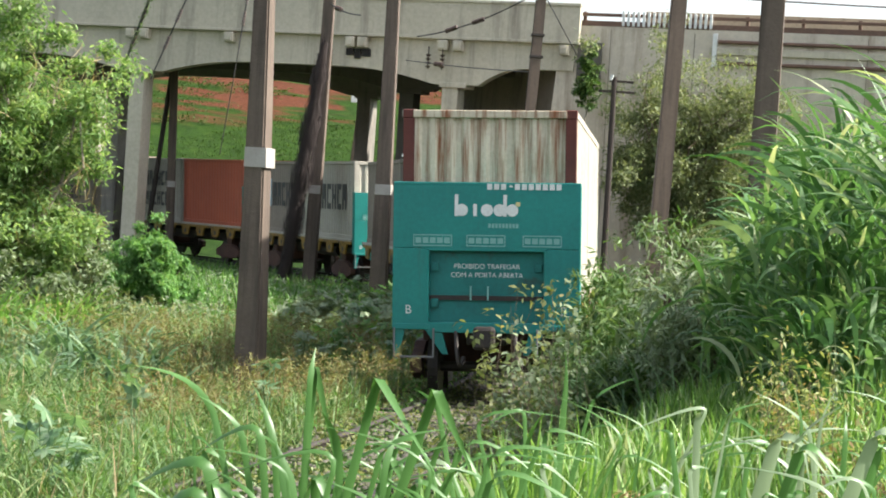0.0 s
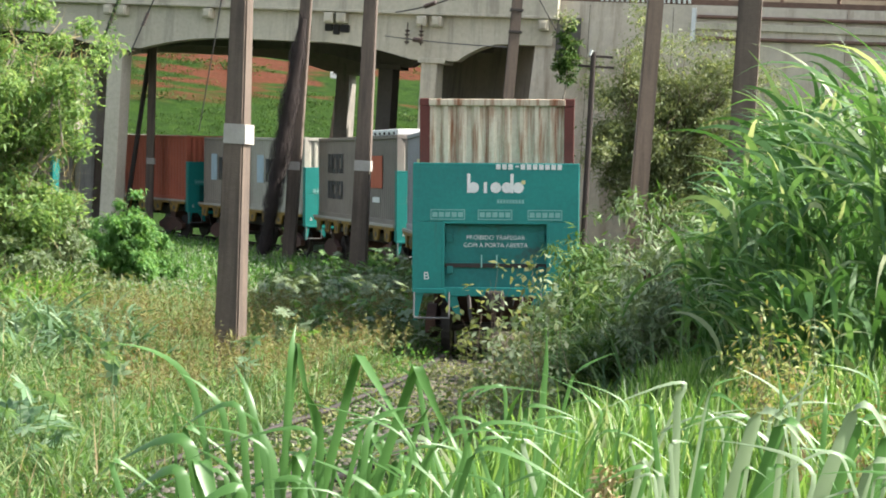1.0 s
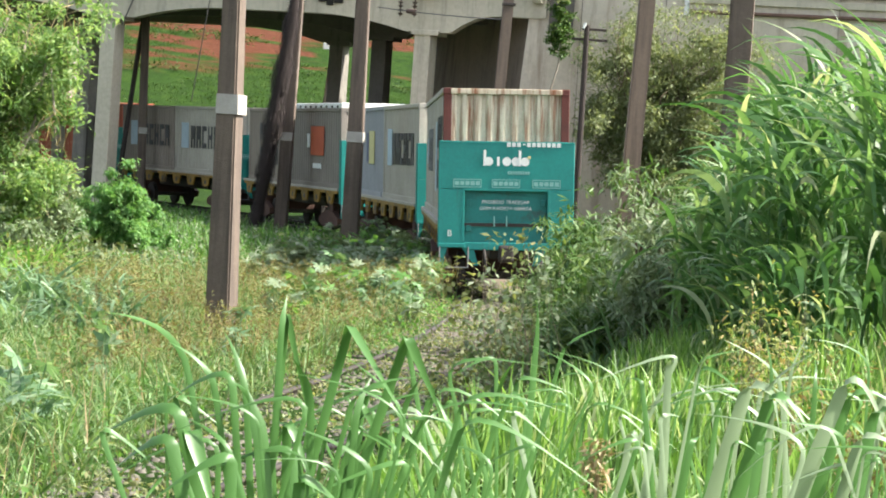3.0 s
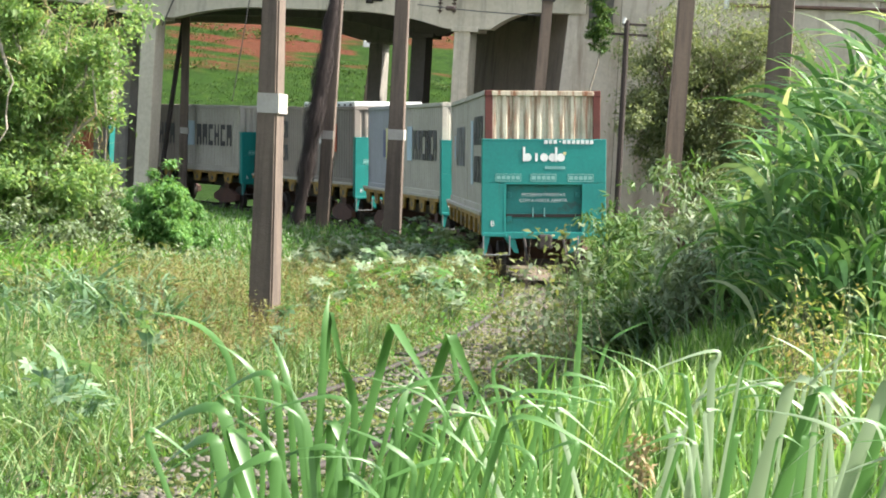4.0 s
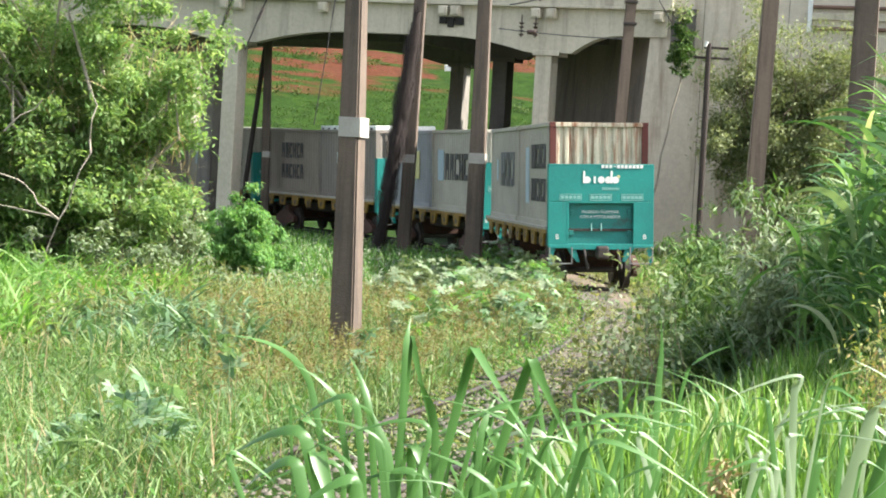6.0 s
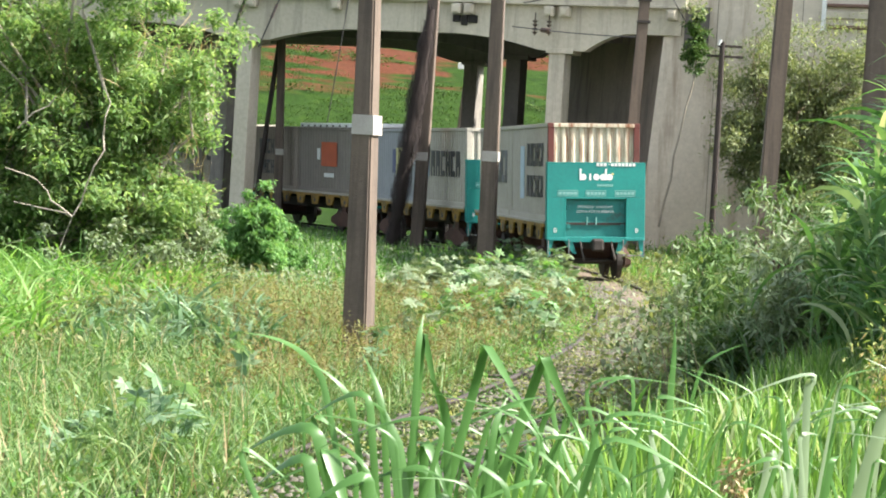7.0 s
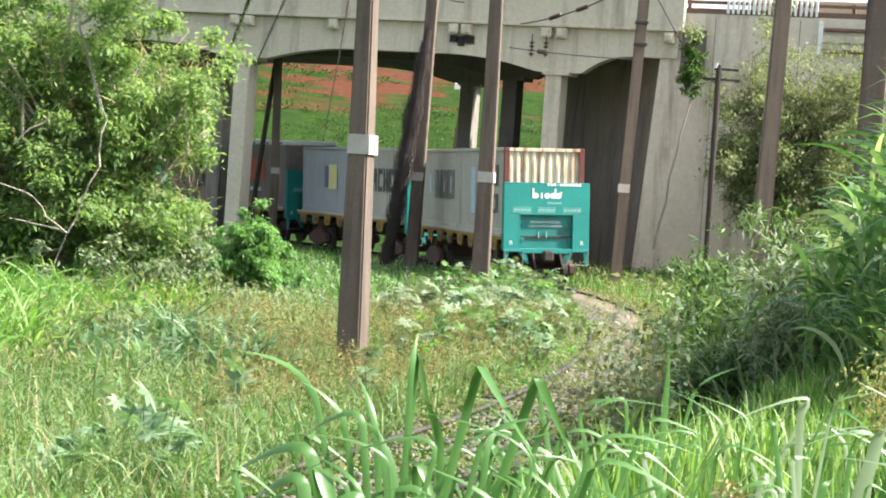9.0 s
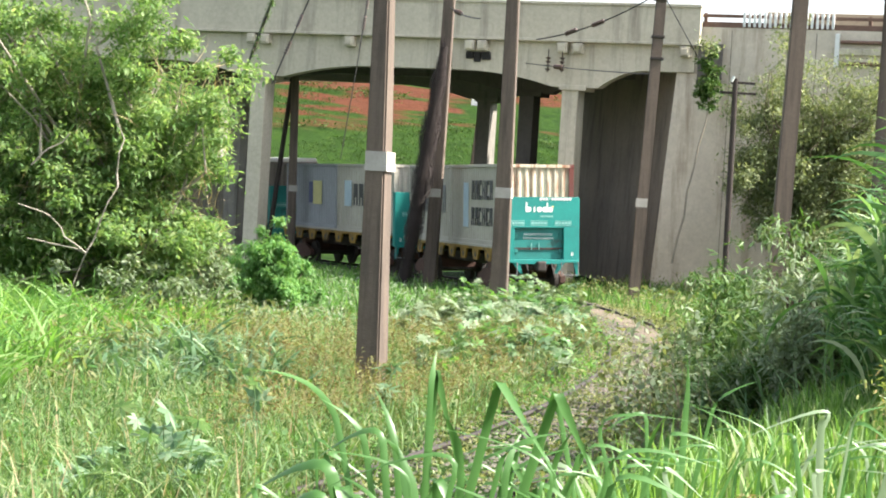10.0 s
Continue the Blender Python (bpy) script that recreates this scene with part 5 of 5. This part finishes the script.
def build_plants():
    # the tree on the left bank
    tips = []
    while len(tips) < 58:
        x, y, z = random.uniform(-3.6, 2.05), random.uniform(-1.2, 1.2), random.uniform(0.7, 7.0)
        if x < 2.08 - (0.68 * (z - 3.2) if z > 3.2 else 0.58 * (3.2 - z)):
            tips.append((x, y, z))
    tree("left_bank_tree", (-6.8, 42, gz(-6.8, 42)), tips, 0.12, 130000, 0.15, 0.50, L_TREE, M_PALEBARK, "leafy bright green tree with pale bare limbs", aspect=3.0, droop=0.3)
    Q = np.stack([rng.uniform(-10.2, -5.2, 900), rng.uniform(41, 43, 900), rng.uniform(0.3, 4.6, 900)], 1)
    V, F = ribbons(Q, rng.uniform(0, 6.28, 900), np.abs(rng.normal(0.7, 0.4, 900)), np.abs(rng.normal(1.3, 0.6, 900)), rng.uniform(0.4, 1.1, 900), rng.uniform(0.008, 0.022, 900), 4)
    tagged(bulk("twigs", V, F, L_DRY), "tangle of fine dry pale twigs inside the tree", "twigs", kind="stuff")
    # bare pale limbs on its near side
    th = empty("bare_sapling", Matrix.Translation((-8.0, 39.5, gz(-8.0, 39.5))), "bare pale forked sapling before the tree", "sapling")
    for a, b in (((0, 0, -0.2), (0.75, 0, 1.7)), ((0.75, 0, 1.7), (1.25, 0, 2.9)), ((0.75, 0, 1.7), (0.1, 0, 2.3)), ((1.25, 0, 2.9), (1.2, 0, 4.0)), ((0.1, 0, 2.3), (-0.5, 0, 2.5)), ((0.75, 0, 1.7), (-0.3, 0, 1.9)), ((-0.3, 0, 3.2), (0.35, 0, 3.8))):
        bm = bmesh.new()
        branch(bm, a, b, 0.018, 0.010, 0.06)
        part("limb", bm, M_PALEBARK, th)
    # silvery low growth under it
    for x, y, h in ((-6.0, 40, 1.6), (-5.7, 42, 1.7), (-7.0, 39.5, 1.2), (-6.2, 43, 1.5), (-6.5, 40.5, 1.0)):
        t = [(random.uniform(-0.7, 0.7), random.uniform(-0.4, 0.4), h * random.uniform(0.3, 1)) for _ in range(8)]
        tree("silvery_shrub", (x, y, gz(x, y)), t, 0.03, 3400, 0.13, 0.24, L_PALE, M_BARK, "pale silvery-green shrub under the tree", "shrub")
    # round bush beside the track
    t = [(random.uniform(-1.15, 1.15), random.uniform(-0.6, 0.6), random.uniform(0.3, 1.2)) for _ in range(22)] + [(0.0, 0, 2.05), (-0.2, 0, 1.85), (0.25, 0, 1.75), (-0.5, 0, 1.5), (0.6, 0, 1.45)]
    t = [(a * 1.35 * (1.2 - 0.5 * c) - 0.12, b, c * 0.98) for a, b, c in t]
    tree("round_bush", (-5.45, 54.5, gz(-5.45, 54.5)), t, 0.05, 42000, 0.15, 0.22, L_FRESH, M_BARK, "dense fresh green bush beside the track", "bush", aspect=3.6, droop=0.55)
    # tall grass on the right bank
    for x, y, n, L in ((2.85, 15.5, 120, 1.65), (3.3, 16.5, 130, 2.0), (3.7, 15.2, 120, 2.35), (2.8, 17.5, 100, 1.3), (4.1, 17, 120, 2.6), (3.2, 18.5, 130, 1.8), (3.8, 19.5, 130, 2.4), (4.6, 18, 120, 2.75), (2.8, 14.6, 60, 1.0), (4.3, 21, 120, 2.7), (4.8, 23.6, 110, 2.2), (5.2, 25, 120, 2.4), (5.4, 27, 110, 2.4), (5.7, 29.2, 110, 2.4), (4.7, 26.4, 90, 2.0)):
        cane_clump("tall_grass_clump", (x + 0.22, y, gz(x + 0.22, y)), int(n * 1.7), (0.74 * L, L), (0.034, 0.060), "tall arching fresh green cane grass on the bank", 0.22, (0.22, 2.1), toward=math.pi + 0.5)
    # dead stems inside it
    th = empty("dead_stump", Matrix.Translation((3.16, 24.0, gz(3.16, 24.0))), "dead red-brown bunch of stems in the thicket", "stump")
    for k in range(8):
        bm = bmesh.new()
        branch(bm, (random.gauss(0, 0.05), random.gauss(0, 0.05), -0.1), (random.gauss(0.05, 0.08), random.gauss(0, 0.06), random.uniform(1.35, 1.85)), 0.03, 0.018, 0.03)
        part("stem", bm, M_RUST, th)
    # shrubs between the tall grass and the track
    for x, y, h in ((2.35, 24, 1.15), (2.7, 25, 1.45), (3.1, 26, 1.7), (2.9, 23.3, 1.4), (3.5, 25, 1.7), (3.9, 27, 1.9), (3.4, 28.5, 1.8), (2.75, 28, 1.5), (4.4, 29, 2.0), (3.3, 22.6, 1.4), (4.0, 24, 1.7), (3.2, 32, 1.6), (3.9, 34, 1.8), (2.25, 22.6, 0.8), (3.0, 21.8, 1.25), (2.65, 22.0, 1.0), (3.4, 21.6, 1.35)):
        t = [(random.uniform(-0.55, 0.55), random.uniform(-0.5, 0.5), h * random.uniform(0.2, 1)) for _ in range(10)]
        t = [(a, b, c * 1.2) for a, b, c in t]
        tree("bank_shrub", (x, y, gz(x, y)), t, 0.025, 3400, 0.15, 0.24, L_SHRUB if random.random() < 0.78 else L_PALE, M_BARK, "dense dark green shrub beside the track", "shrub", aspect=4.6, droop=0.5)
    grass("shrub_blades", 7500, (1.6, 6, 21, 31), lambda d, s, x, y: (d > 1.9) & (d < 5.2) & (lumps(x * 1.3, y, 1.4) > -0.3), (0.9, 1.75), (0.014, 0.03), L_BLADE, "arching blue-green grass blades among the shrubs", (0.25, 1.7), 7)
    # tall thin flowering stalks
    for x, y, h in ((1.35, 20, 1.6), (1.5, 20.4, 1.5), (1.2, 20.8, 1.2), (1.7, 21, 1.5), (1.05, 20.2, 1.0), (1.6, 19.6, 1.2), (1.9, 21.3, 1.4), (1.45, 21.5, 1.1), (1.3, 19.5, 0.9), (1.8, 20.2, 1.2)):
        h += 0.65
        t = [(random.gauss(0.0, 0.12), random.gauss(0, 0.1), h * f) for f in (0.4, 0.55, 0.7, 0.8, 0.9, 1.0)]
        tree("flowering_stalk", (x, y, gz(x, y)), t, 0.010, 200, 0.08, 0.075, L_PALE if random.random() < 0.5 else L_DUSTY, M_BARK, "thin tall weed with small pale leaves", "weed", aspect=1.8)
    # yellowing weeds on the bank
    for x, y, h in ((2.50, 13.0, 0.95), (2.42, 13.2, 0.85), (2.60, 12.9, 0.88), (2.36, 12.6, 0.75), (2.52, 12.2, 0.68), (2.25, 9.6, 0.82), (2.32, 9.4, 0.8), (2.2, 9.8, 0.7)):
        t = [(random.uniform(-0.16, 0.16), random.uniform(-0.15, 0.15), h * random.uniform(0.35, 1)) for _ in range(8)]
        tree("yellowing_weed", (x, y, gz(x, y)), t, 0.006, 300, 0.05, 0.075, L_YELLOW if y > 11 else L_SEED, M_BARK, "yellowing leafy weed on the bank", "weed", aspect=3.2)
    # tree before the wall
    t = [(random.uniform(-1.7, 2.9), random.uniform(-0.9, 0.9), random.uniform(3.2, 8.0)) for _ in range(46)]
    tree("wall_tree", (10.3, 77.5, gz(10.3, 77.5)), t, 0.10, 80000, 0.15, 0.70, L_WALLTREE, M_BARK, "dusty olive-green tree before the pale wall")
    t = [(random.uniform(-0.3, 0.35), random.uniform(-0.15, 0.1), random.uniform(-1.0, 0.9)) for _ in range(8)]
    vine = tree("wall_creeper", (7.15, 80.6, 7.4), t + [(0.0, 0, 1.2)], 0.03, 3000, 0.16, 0.17, L_SHRUB, M_VINE, "dark green creeper hanging from the wall recess", "creeper")
    bm = bmesh.new()
    branch(bm, (0.1, 0, -0.6), (-0.9, -0.3, -6.6), 0.03, 0.045, 0.04, 7)
    part("hanging_root", bm, M_PALEBARK, vine, "pale brown hanging root")
    # dark growth on the stay wire under the bridge
    th = empty("wire_creeper", Matrix.Translation((-8.95, 84.5, 9.9)), "dark ragged creeper hanging on a stay wire", "creeper")
    f = np.concatenate([rng.normal(0, 0.4, 320), np.round(rng.uniform(-3.2, 1.2, 420) * 3.2) / 3.2 + rng.normal(0, 0.06, 420)])
    Q = np.stack([0.37 * f, -0.43 * f, f], 1) + rng.normal(0, 0.055, (740, 3))
    V, F = leaves(Q, rng.uniform(0.06, 0.15, 740), 2.6, 0.9)
    bulk("foliage", V, F, L_SHRUB, th)
    bm = bmesh.new()
    branch(bm, (-0.4, 0.4, -1.1), (0.4, -0.4, 1.1), 0.02, 0.02, 0.04)
    part("stem", bm, M_VINE, th)
    # leafy carpet beside the track
    for i in range(150):
        s = random.uniform(3, 34)
        x, y, z, h = on_track(s)
        d = -random.uniform(1.25, 3.4)
        x, y = x + d * math.cos(h), y + d * math.sin(h)
        castor((x, y, gz(x, y)), random.uniform(0.45, 1.0), 11, 0.36, (L_BUSH, L_CASTOR, L_PALE)[i % 3])
    for i in range(60):
        x, y, z, h = on_track(random.uniform(11, 24))
        d = -random.uniform(2.2, 5.0)
        x, y = x + d * math.cos(h), y + d * math.sin(h)
        castor((x, y, gz(x, y)), random.uniform(0.5, 0.95), 11, 0.36, L_PALE)
    for x, y, h in ((-3.1, 20, 0.95), (-2.9, 20.6, 0.85), (-2.47, 24, 1.0), (-1.12, 26, 0.95), (-3.3, 19.2, 0.8), (-2.7, 19.6, 0.75), (-2.55, 18.6, 0.6), (-3.4, 18.4, 0.6)):
        castor((x, y, gz(x, y)), h, 7, 0.42, L_BLADE)


def castor(base, h, n, size, mat):
    """A low plant with palmate leaves, each of seven fingers."""
    th = empty("broad_leaf_plant", Matrix.Translation(base), "low weed with pale palmate leaves", "plant", "broad-leaved weeds")
    V, F, k = [], [], 0
    bm = bmesh.new()
    for i in range(n):
        a, r = random.uniform(0, 6.28), random.uniform(0.05, 0.35)
        c = Vector((r * math.cos(a), r * math.sin(a), h * random.uniform(0.45, 1.0)))
        rod(bm, (0, 0, -0.05), c, 0.008, 0.005, 5)
        tilt = Euler((random.gauss(-0.3, 0.35), random.gauss(0, 0.35), random.uniform(0, 6.28))).to_matrix()
        L = size * random.uniform(0.5, 1.1)
        for j in range(7):
            b = (j - 3) * 0.72
            d, s = Vector((math.cos(b), math.sin(b), -0.15)), Vector((-math.sin(b), math.cos(b), 0))
            l = L * (1 - 0.09 * abs(j - 3)) * 0.62
            for q in (Vector((0, 0, 0)), d * l * 0.5 + s * l * 0.17, d * l, d * l * 0.5 - s * l * 0.17):
                V.append(c + tilt @ q)
            F.append((k, k + 1, k + 2, k + 3))
            k += 4
    part("stem", bm, mat, th)
    bulk("foliage", np.array(V), np.array(F), mat, th)
    return th


def near_blade(foot, peak, tip, width, crease, wide=0.75):
    """One broad blade in its own space: it rises from the foot to the peak, bends there (crease 0 soft to 1 sharp) and falls to the tip."""
    f, p, q = Vector(foot), Vector(peak), Vector(tip)
    pts = []
    up = Vector((f.x * 0.35 + p.x * 0.65 - (p.x - f.x) * 0.2, (f.y + p.y) / 2, f.z + (p.z - f.z) * 0.55))
    for i in range(9):
        t = i / 9
        pts.append(f * (1 - t) ** 2 + up * 2 * t * (1 - t) + p * t * t)
    over = p + (p - up).normalized() * (1 - crease) * (q - p).length * 0.45
    for i in range(8):
        t = i / 7
        pts.append(p * (1 - t) ** 2 + over * 2 * t * (1 - t) + q * t * t)
    n = len(pts) - 1
    V, F = [], []
    side0 = Vector((1, 0.45, 0)).normalized()
    for i, c in enumerate(pts):
        t = i / n
        w = width * 0.5 * min(1, 0.5 + t * 1.5) * max(0.04, min(1, (1 - t) / (1 - wide)))
        d = (pts[min(i + 1, n)] - pts[max(i - 1, 0)]).normalized()
        s = (side0 - d * side0.dot(d)).normalized()
        k = max(0.0, min(1.0, (abs(d.x) - 0.35) / 0.5))
        lay = side0.lerp(Vector((0.1, 0.75, 0.66)), k * k * (3 - 2 * k))
        s = (lay - d * lay.dot(d)).normalized()
        u = d.cross(s)
        V += [c - s * w + u * w * 0.22, c, c + s * w + u * w * 0.22]
        if i:
            k = i * 3
            F += [(k - 3, k - 2, k + 1, k), (k - 2, k - 1, k + 2, k + 1)]
    return np.array([tuple(v) for v in V]), np.array(F)


def build_foreground():
    # foot x, depth, peak x and z, tip x and z, width, crease
    blades = [
        (-0.20, 5.0, 0.024, 1.82, 0.17, 1.62, 0.034, 1.0), (-0.14, 5.0, 0.153, 1.81, 0.26, 1.60, 0.036, 1.0), (-0.13, 4.95, -0.126, 1.80, -0.12, 1.89, 0.022, 0.0),
        (-0.15, 5.0, -0.12, 1.84, -0.05, 1.58, 0.024, 1.0), (-0.02, 4.8, -0.15, 1.56, -0.19, 1.68, 0.055, 0.0), (-0.10, 5.1, -0.34, 1.68, -0.52, 1.82, 0.024, 0.0),
        (-0.08, 5.1, -0.27, 1.66, -0.38, 1.76, 0.024, 0.0), (-0.10, 4.9, -0.22, 1.69, -0.46, 1.55, 0.026, 0.3), (-0.06, 4.8, -0.32, 1.62, -0.54, 1.53, 0.046, 0.3),
        (-0.05, 4.7, -0.30, 1.60, -0.22, 1.40, 0.055, 0.8), (-0.12, 4.7, -0.33, 1.57, -0.55, 1.40, 0.045, 0.4), (-0.06, 5.0, -0.10, 1.60, -0.02, 1.44, 0.034, 0.6),
        (-0.10, 5.1, -0.20, 1.62, -0.27, 1.78, 0.026, 0.0), (0.00, 5.0, -0.05, 1.62, -0.10, 1.76, 0.028, 0.0), (-0.06, 5.1, 0.06, 1.64, 0.14, 1.50, 0.026, 0.8),
        (0.02, 4.9, 0.05, 1.62, 0.08, 1.72, 0.026, 0.0), (0.02, 5.0, 0.12, 1.58, 0.26, 1.50, 0.024, 0.3), (0.00, 4.8, -0.08, 1.54, -0.26, 1.50, 0.030, 0.3), (-0.15, 5.2, -0.02, 1.60, 0.02, 1.74, 0.022, 0.0),
        (0.05, 5.1, 0.16, 1.62, 0.20, 1.72, 0.022, 0.0), (-0.18, 4.6, -0.20, 1.56, -0.38, 1.46, 0.04, 0.4), (-0.1, 4.7, -0.06, 1.52, 0.06, 1.44, 0.04, 0.5),
        (0.84, 5.7, 1.05, 1.66, 1.20, 1.56, 0.062, 0.0), (0.86, 5.6, 1.10, 1.65, 1.26, 1.48, 0.058, 0.1), (0.98, 5.6, 1.27, 1.70, 1.44, 1.50, 0.062, 0.0), (1.08, 5.65, 1.30, 1.66, 1.50, 1.62, 0.046, 0.0),
        (0.90, 5.9, 0.87, 1.70, 0.87, 1.73, 0.034, 0.0), (0.96, 5.9, 0.80, 1.66, 0.74, 1.66, 0.022, 0.2), (0.84, 5.9, 0.96, 1.67, 1.00, 1.78, 0.014, 0.0), (1.22, 6.0, 1.17, 1.68, 1.14, 1.81, 0.020, 0.0),
        (1.17, 6.0, 1.21, 1.69, 1.26, 1.81, 0.018, 0.0), (1.27, 5.9, 1.26, 1.67, 1.27, 1.75, 0.026, 0.0), (0.74, 5.6, 0.80, 1.52, 0.77, 1.54, 0.030, 0.5), (0.80, 5.6, 0.90, 1.54, 0.95, 1.56, 0.030, 0.4),
        (0.70, 5.6, 0.75, 1.54, 0.76, 1.53, 0.028, 0.6), (1.00, 5.5, 1.07, 1.55, 1.14, 1.55, 0.035, 0.4), (1.12, 5.5, 1.29, 1.58, 1.46, 1.52, 0.050, 0.0), (1.24, 5.5, 1.35, 1.62, 1.52, 1.56, 0.055, 0.0),
        (1.09, 5.7, 1.13, 1.65, 1.15, 1.55, 0.026, 0.8), (0.94, 5.8, 1.00, 1.61, 1.06, 1.67, 0.018, 0.1), (1.24, 5.8, 1.18, 1.63, 1.10, 1.69, 0.018, 0.2), (0.67, 6.0, 0.73, 1.55, 0.73, 1.66, 0.016, 0.0),
        (1.26, 5.6, 1.40, 1.68, 1.51, 1.73, 0.050, 0.4), (1.40, 5.6, 1.51, 1.70, 1.61, 1.72, 0.050, 0.4), (1.40, 5.6, 1.46, 1.60, 1.40, 1.64, 0.040, 0.4),
        (0.60, 7.0, 0.62, 1.66, 0.61, 1.80, 0.030, 0.0), (0.36, 5.8, 0.42, 1.58, 0.46, 1.72, 0.018, 0.0), (0.45, 5.8, 0.32, 1.56, 0.20, 1.48, 0.020, 0.3),
        (-1.20, 5.0, -1.17, 1.60, -1.16, 1.70, 0.04, 0.0), (-1.24, 5.0, -1.20, 1.56, -1.19, 1.64, 0.04, 0.0)]
    for i, (fx, y, px, pz, tx, tz, w, crease) in enumerate(blades):
        g = gz(fx, y)
        V, F = near_blade((0, 0, 0), (px - fx, random.uniform(-0.08, 0.08), pz - g), (tx - fx, random.uniform(-0.15, 0.15), tz - g), w * (0.66 if fx < 0.6 else 0.9), crease, 0.75 if fx < 0.6 else 0.4)
        ob = bulk("grass_blade", V, F, L_NEAR if fx < 0.6 or i % 2 else L_GLOSSY)
        ob.location = (fx, y, g)
        tagged(ob, "long broad fresh green cane grass blade", "grass blade", "near grass blades")
    extra = np.random.default_rng(11)
    for i in range(110):
        fx = extra.uniform(-0.3, 0.25) if i < 44 else extra.uniform(0.3, 1.6)
        y, lean = extra.uniform(4.6, 5.3) if i < 44 else extra.uniform(5.3, 6.8), extra.normal(0.05, 0.28)
        g, pz = gz(fx, y), extra.uniform(1.5, 1.68)
        bend = extra.choice([-1, 1]) * extra.uniform(0.04, 0.34)
        V, F = near_blade((0, 0, 0), (lean, 0, pz - g), (lean + bend, extra.uniform(-0.1, 0.1), pz - g + extra.uniform(-0.15, 0.14)), extra.uniform(0.006, 0.016), extra.uniform(0, 0.45))
        ob = bulk("grass_blade", V, F, L_NEAR if fx < 0.6 or i % 2 else L_GLOSSY)
        ob.location = (fx, y, g)
        tagged(ob, "narrow fresh green cane grass blade", "grass blade", "near grass blades")
    grass("near_grass", 2600, (-1.4, 2.2, 5.2, 8.5), lambda d, s, x, y: (x > 0.2 + 0.1 * rng.normal(size=len(x))), (0.5, 0.86), (0.010, 0.024), L_NEARGRASS, "fresh grass under broad blades", (0.15, 1.2), 6)
    th = empty("seed_plume", Matrix.Translation((0.67, 5.6, 0.55)), "brown dry seed plume on a stalk", "seed head")
    Q = np.stack([rng.normal(0, 0.016, 260), rng.normal(0, 0.014, 260), rng.uniform(0.86, 0.99, 260)], 1)
    V, F = leaves(Q, rng.uniform(0.012, 0.034, 260), 3.0)
    bulk("plume", V, F, L_DRY, th)
    bm = bmesh.new()
    rod(bm, (0, 0, -0.05), (0, 0, 0.9), 0.005)
    part("stalk", bm, L_DRY, th)


build_meadow()
build_plants()
build_foreground()

motions()
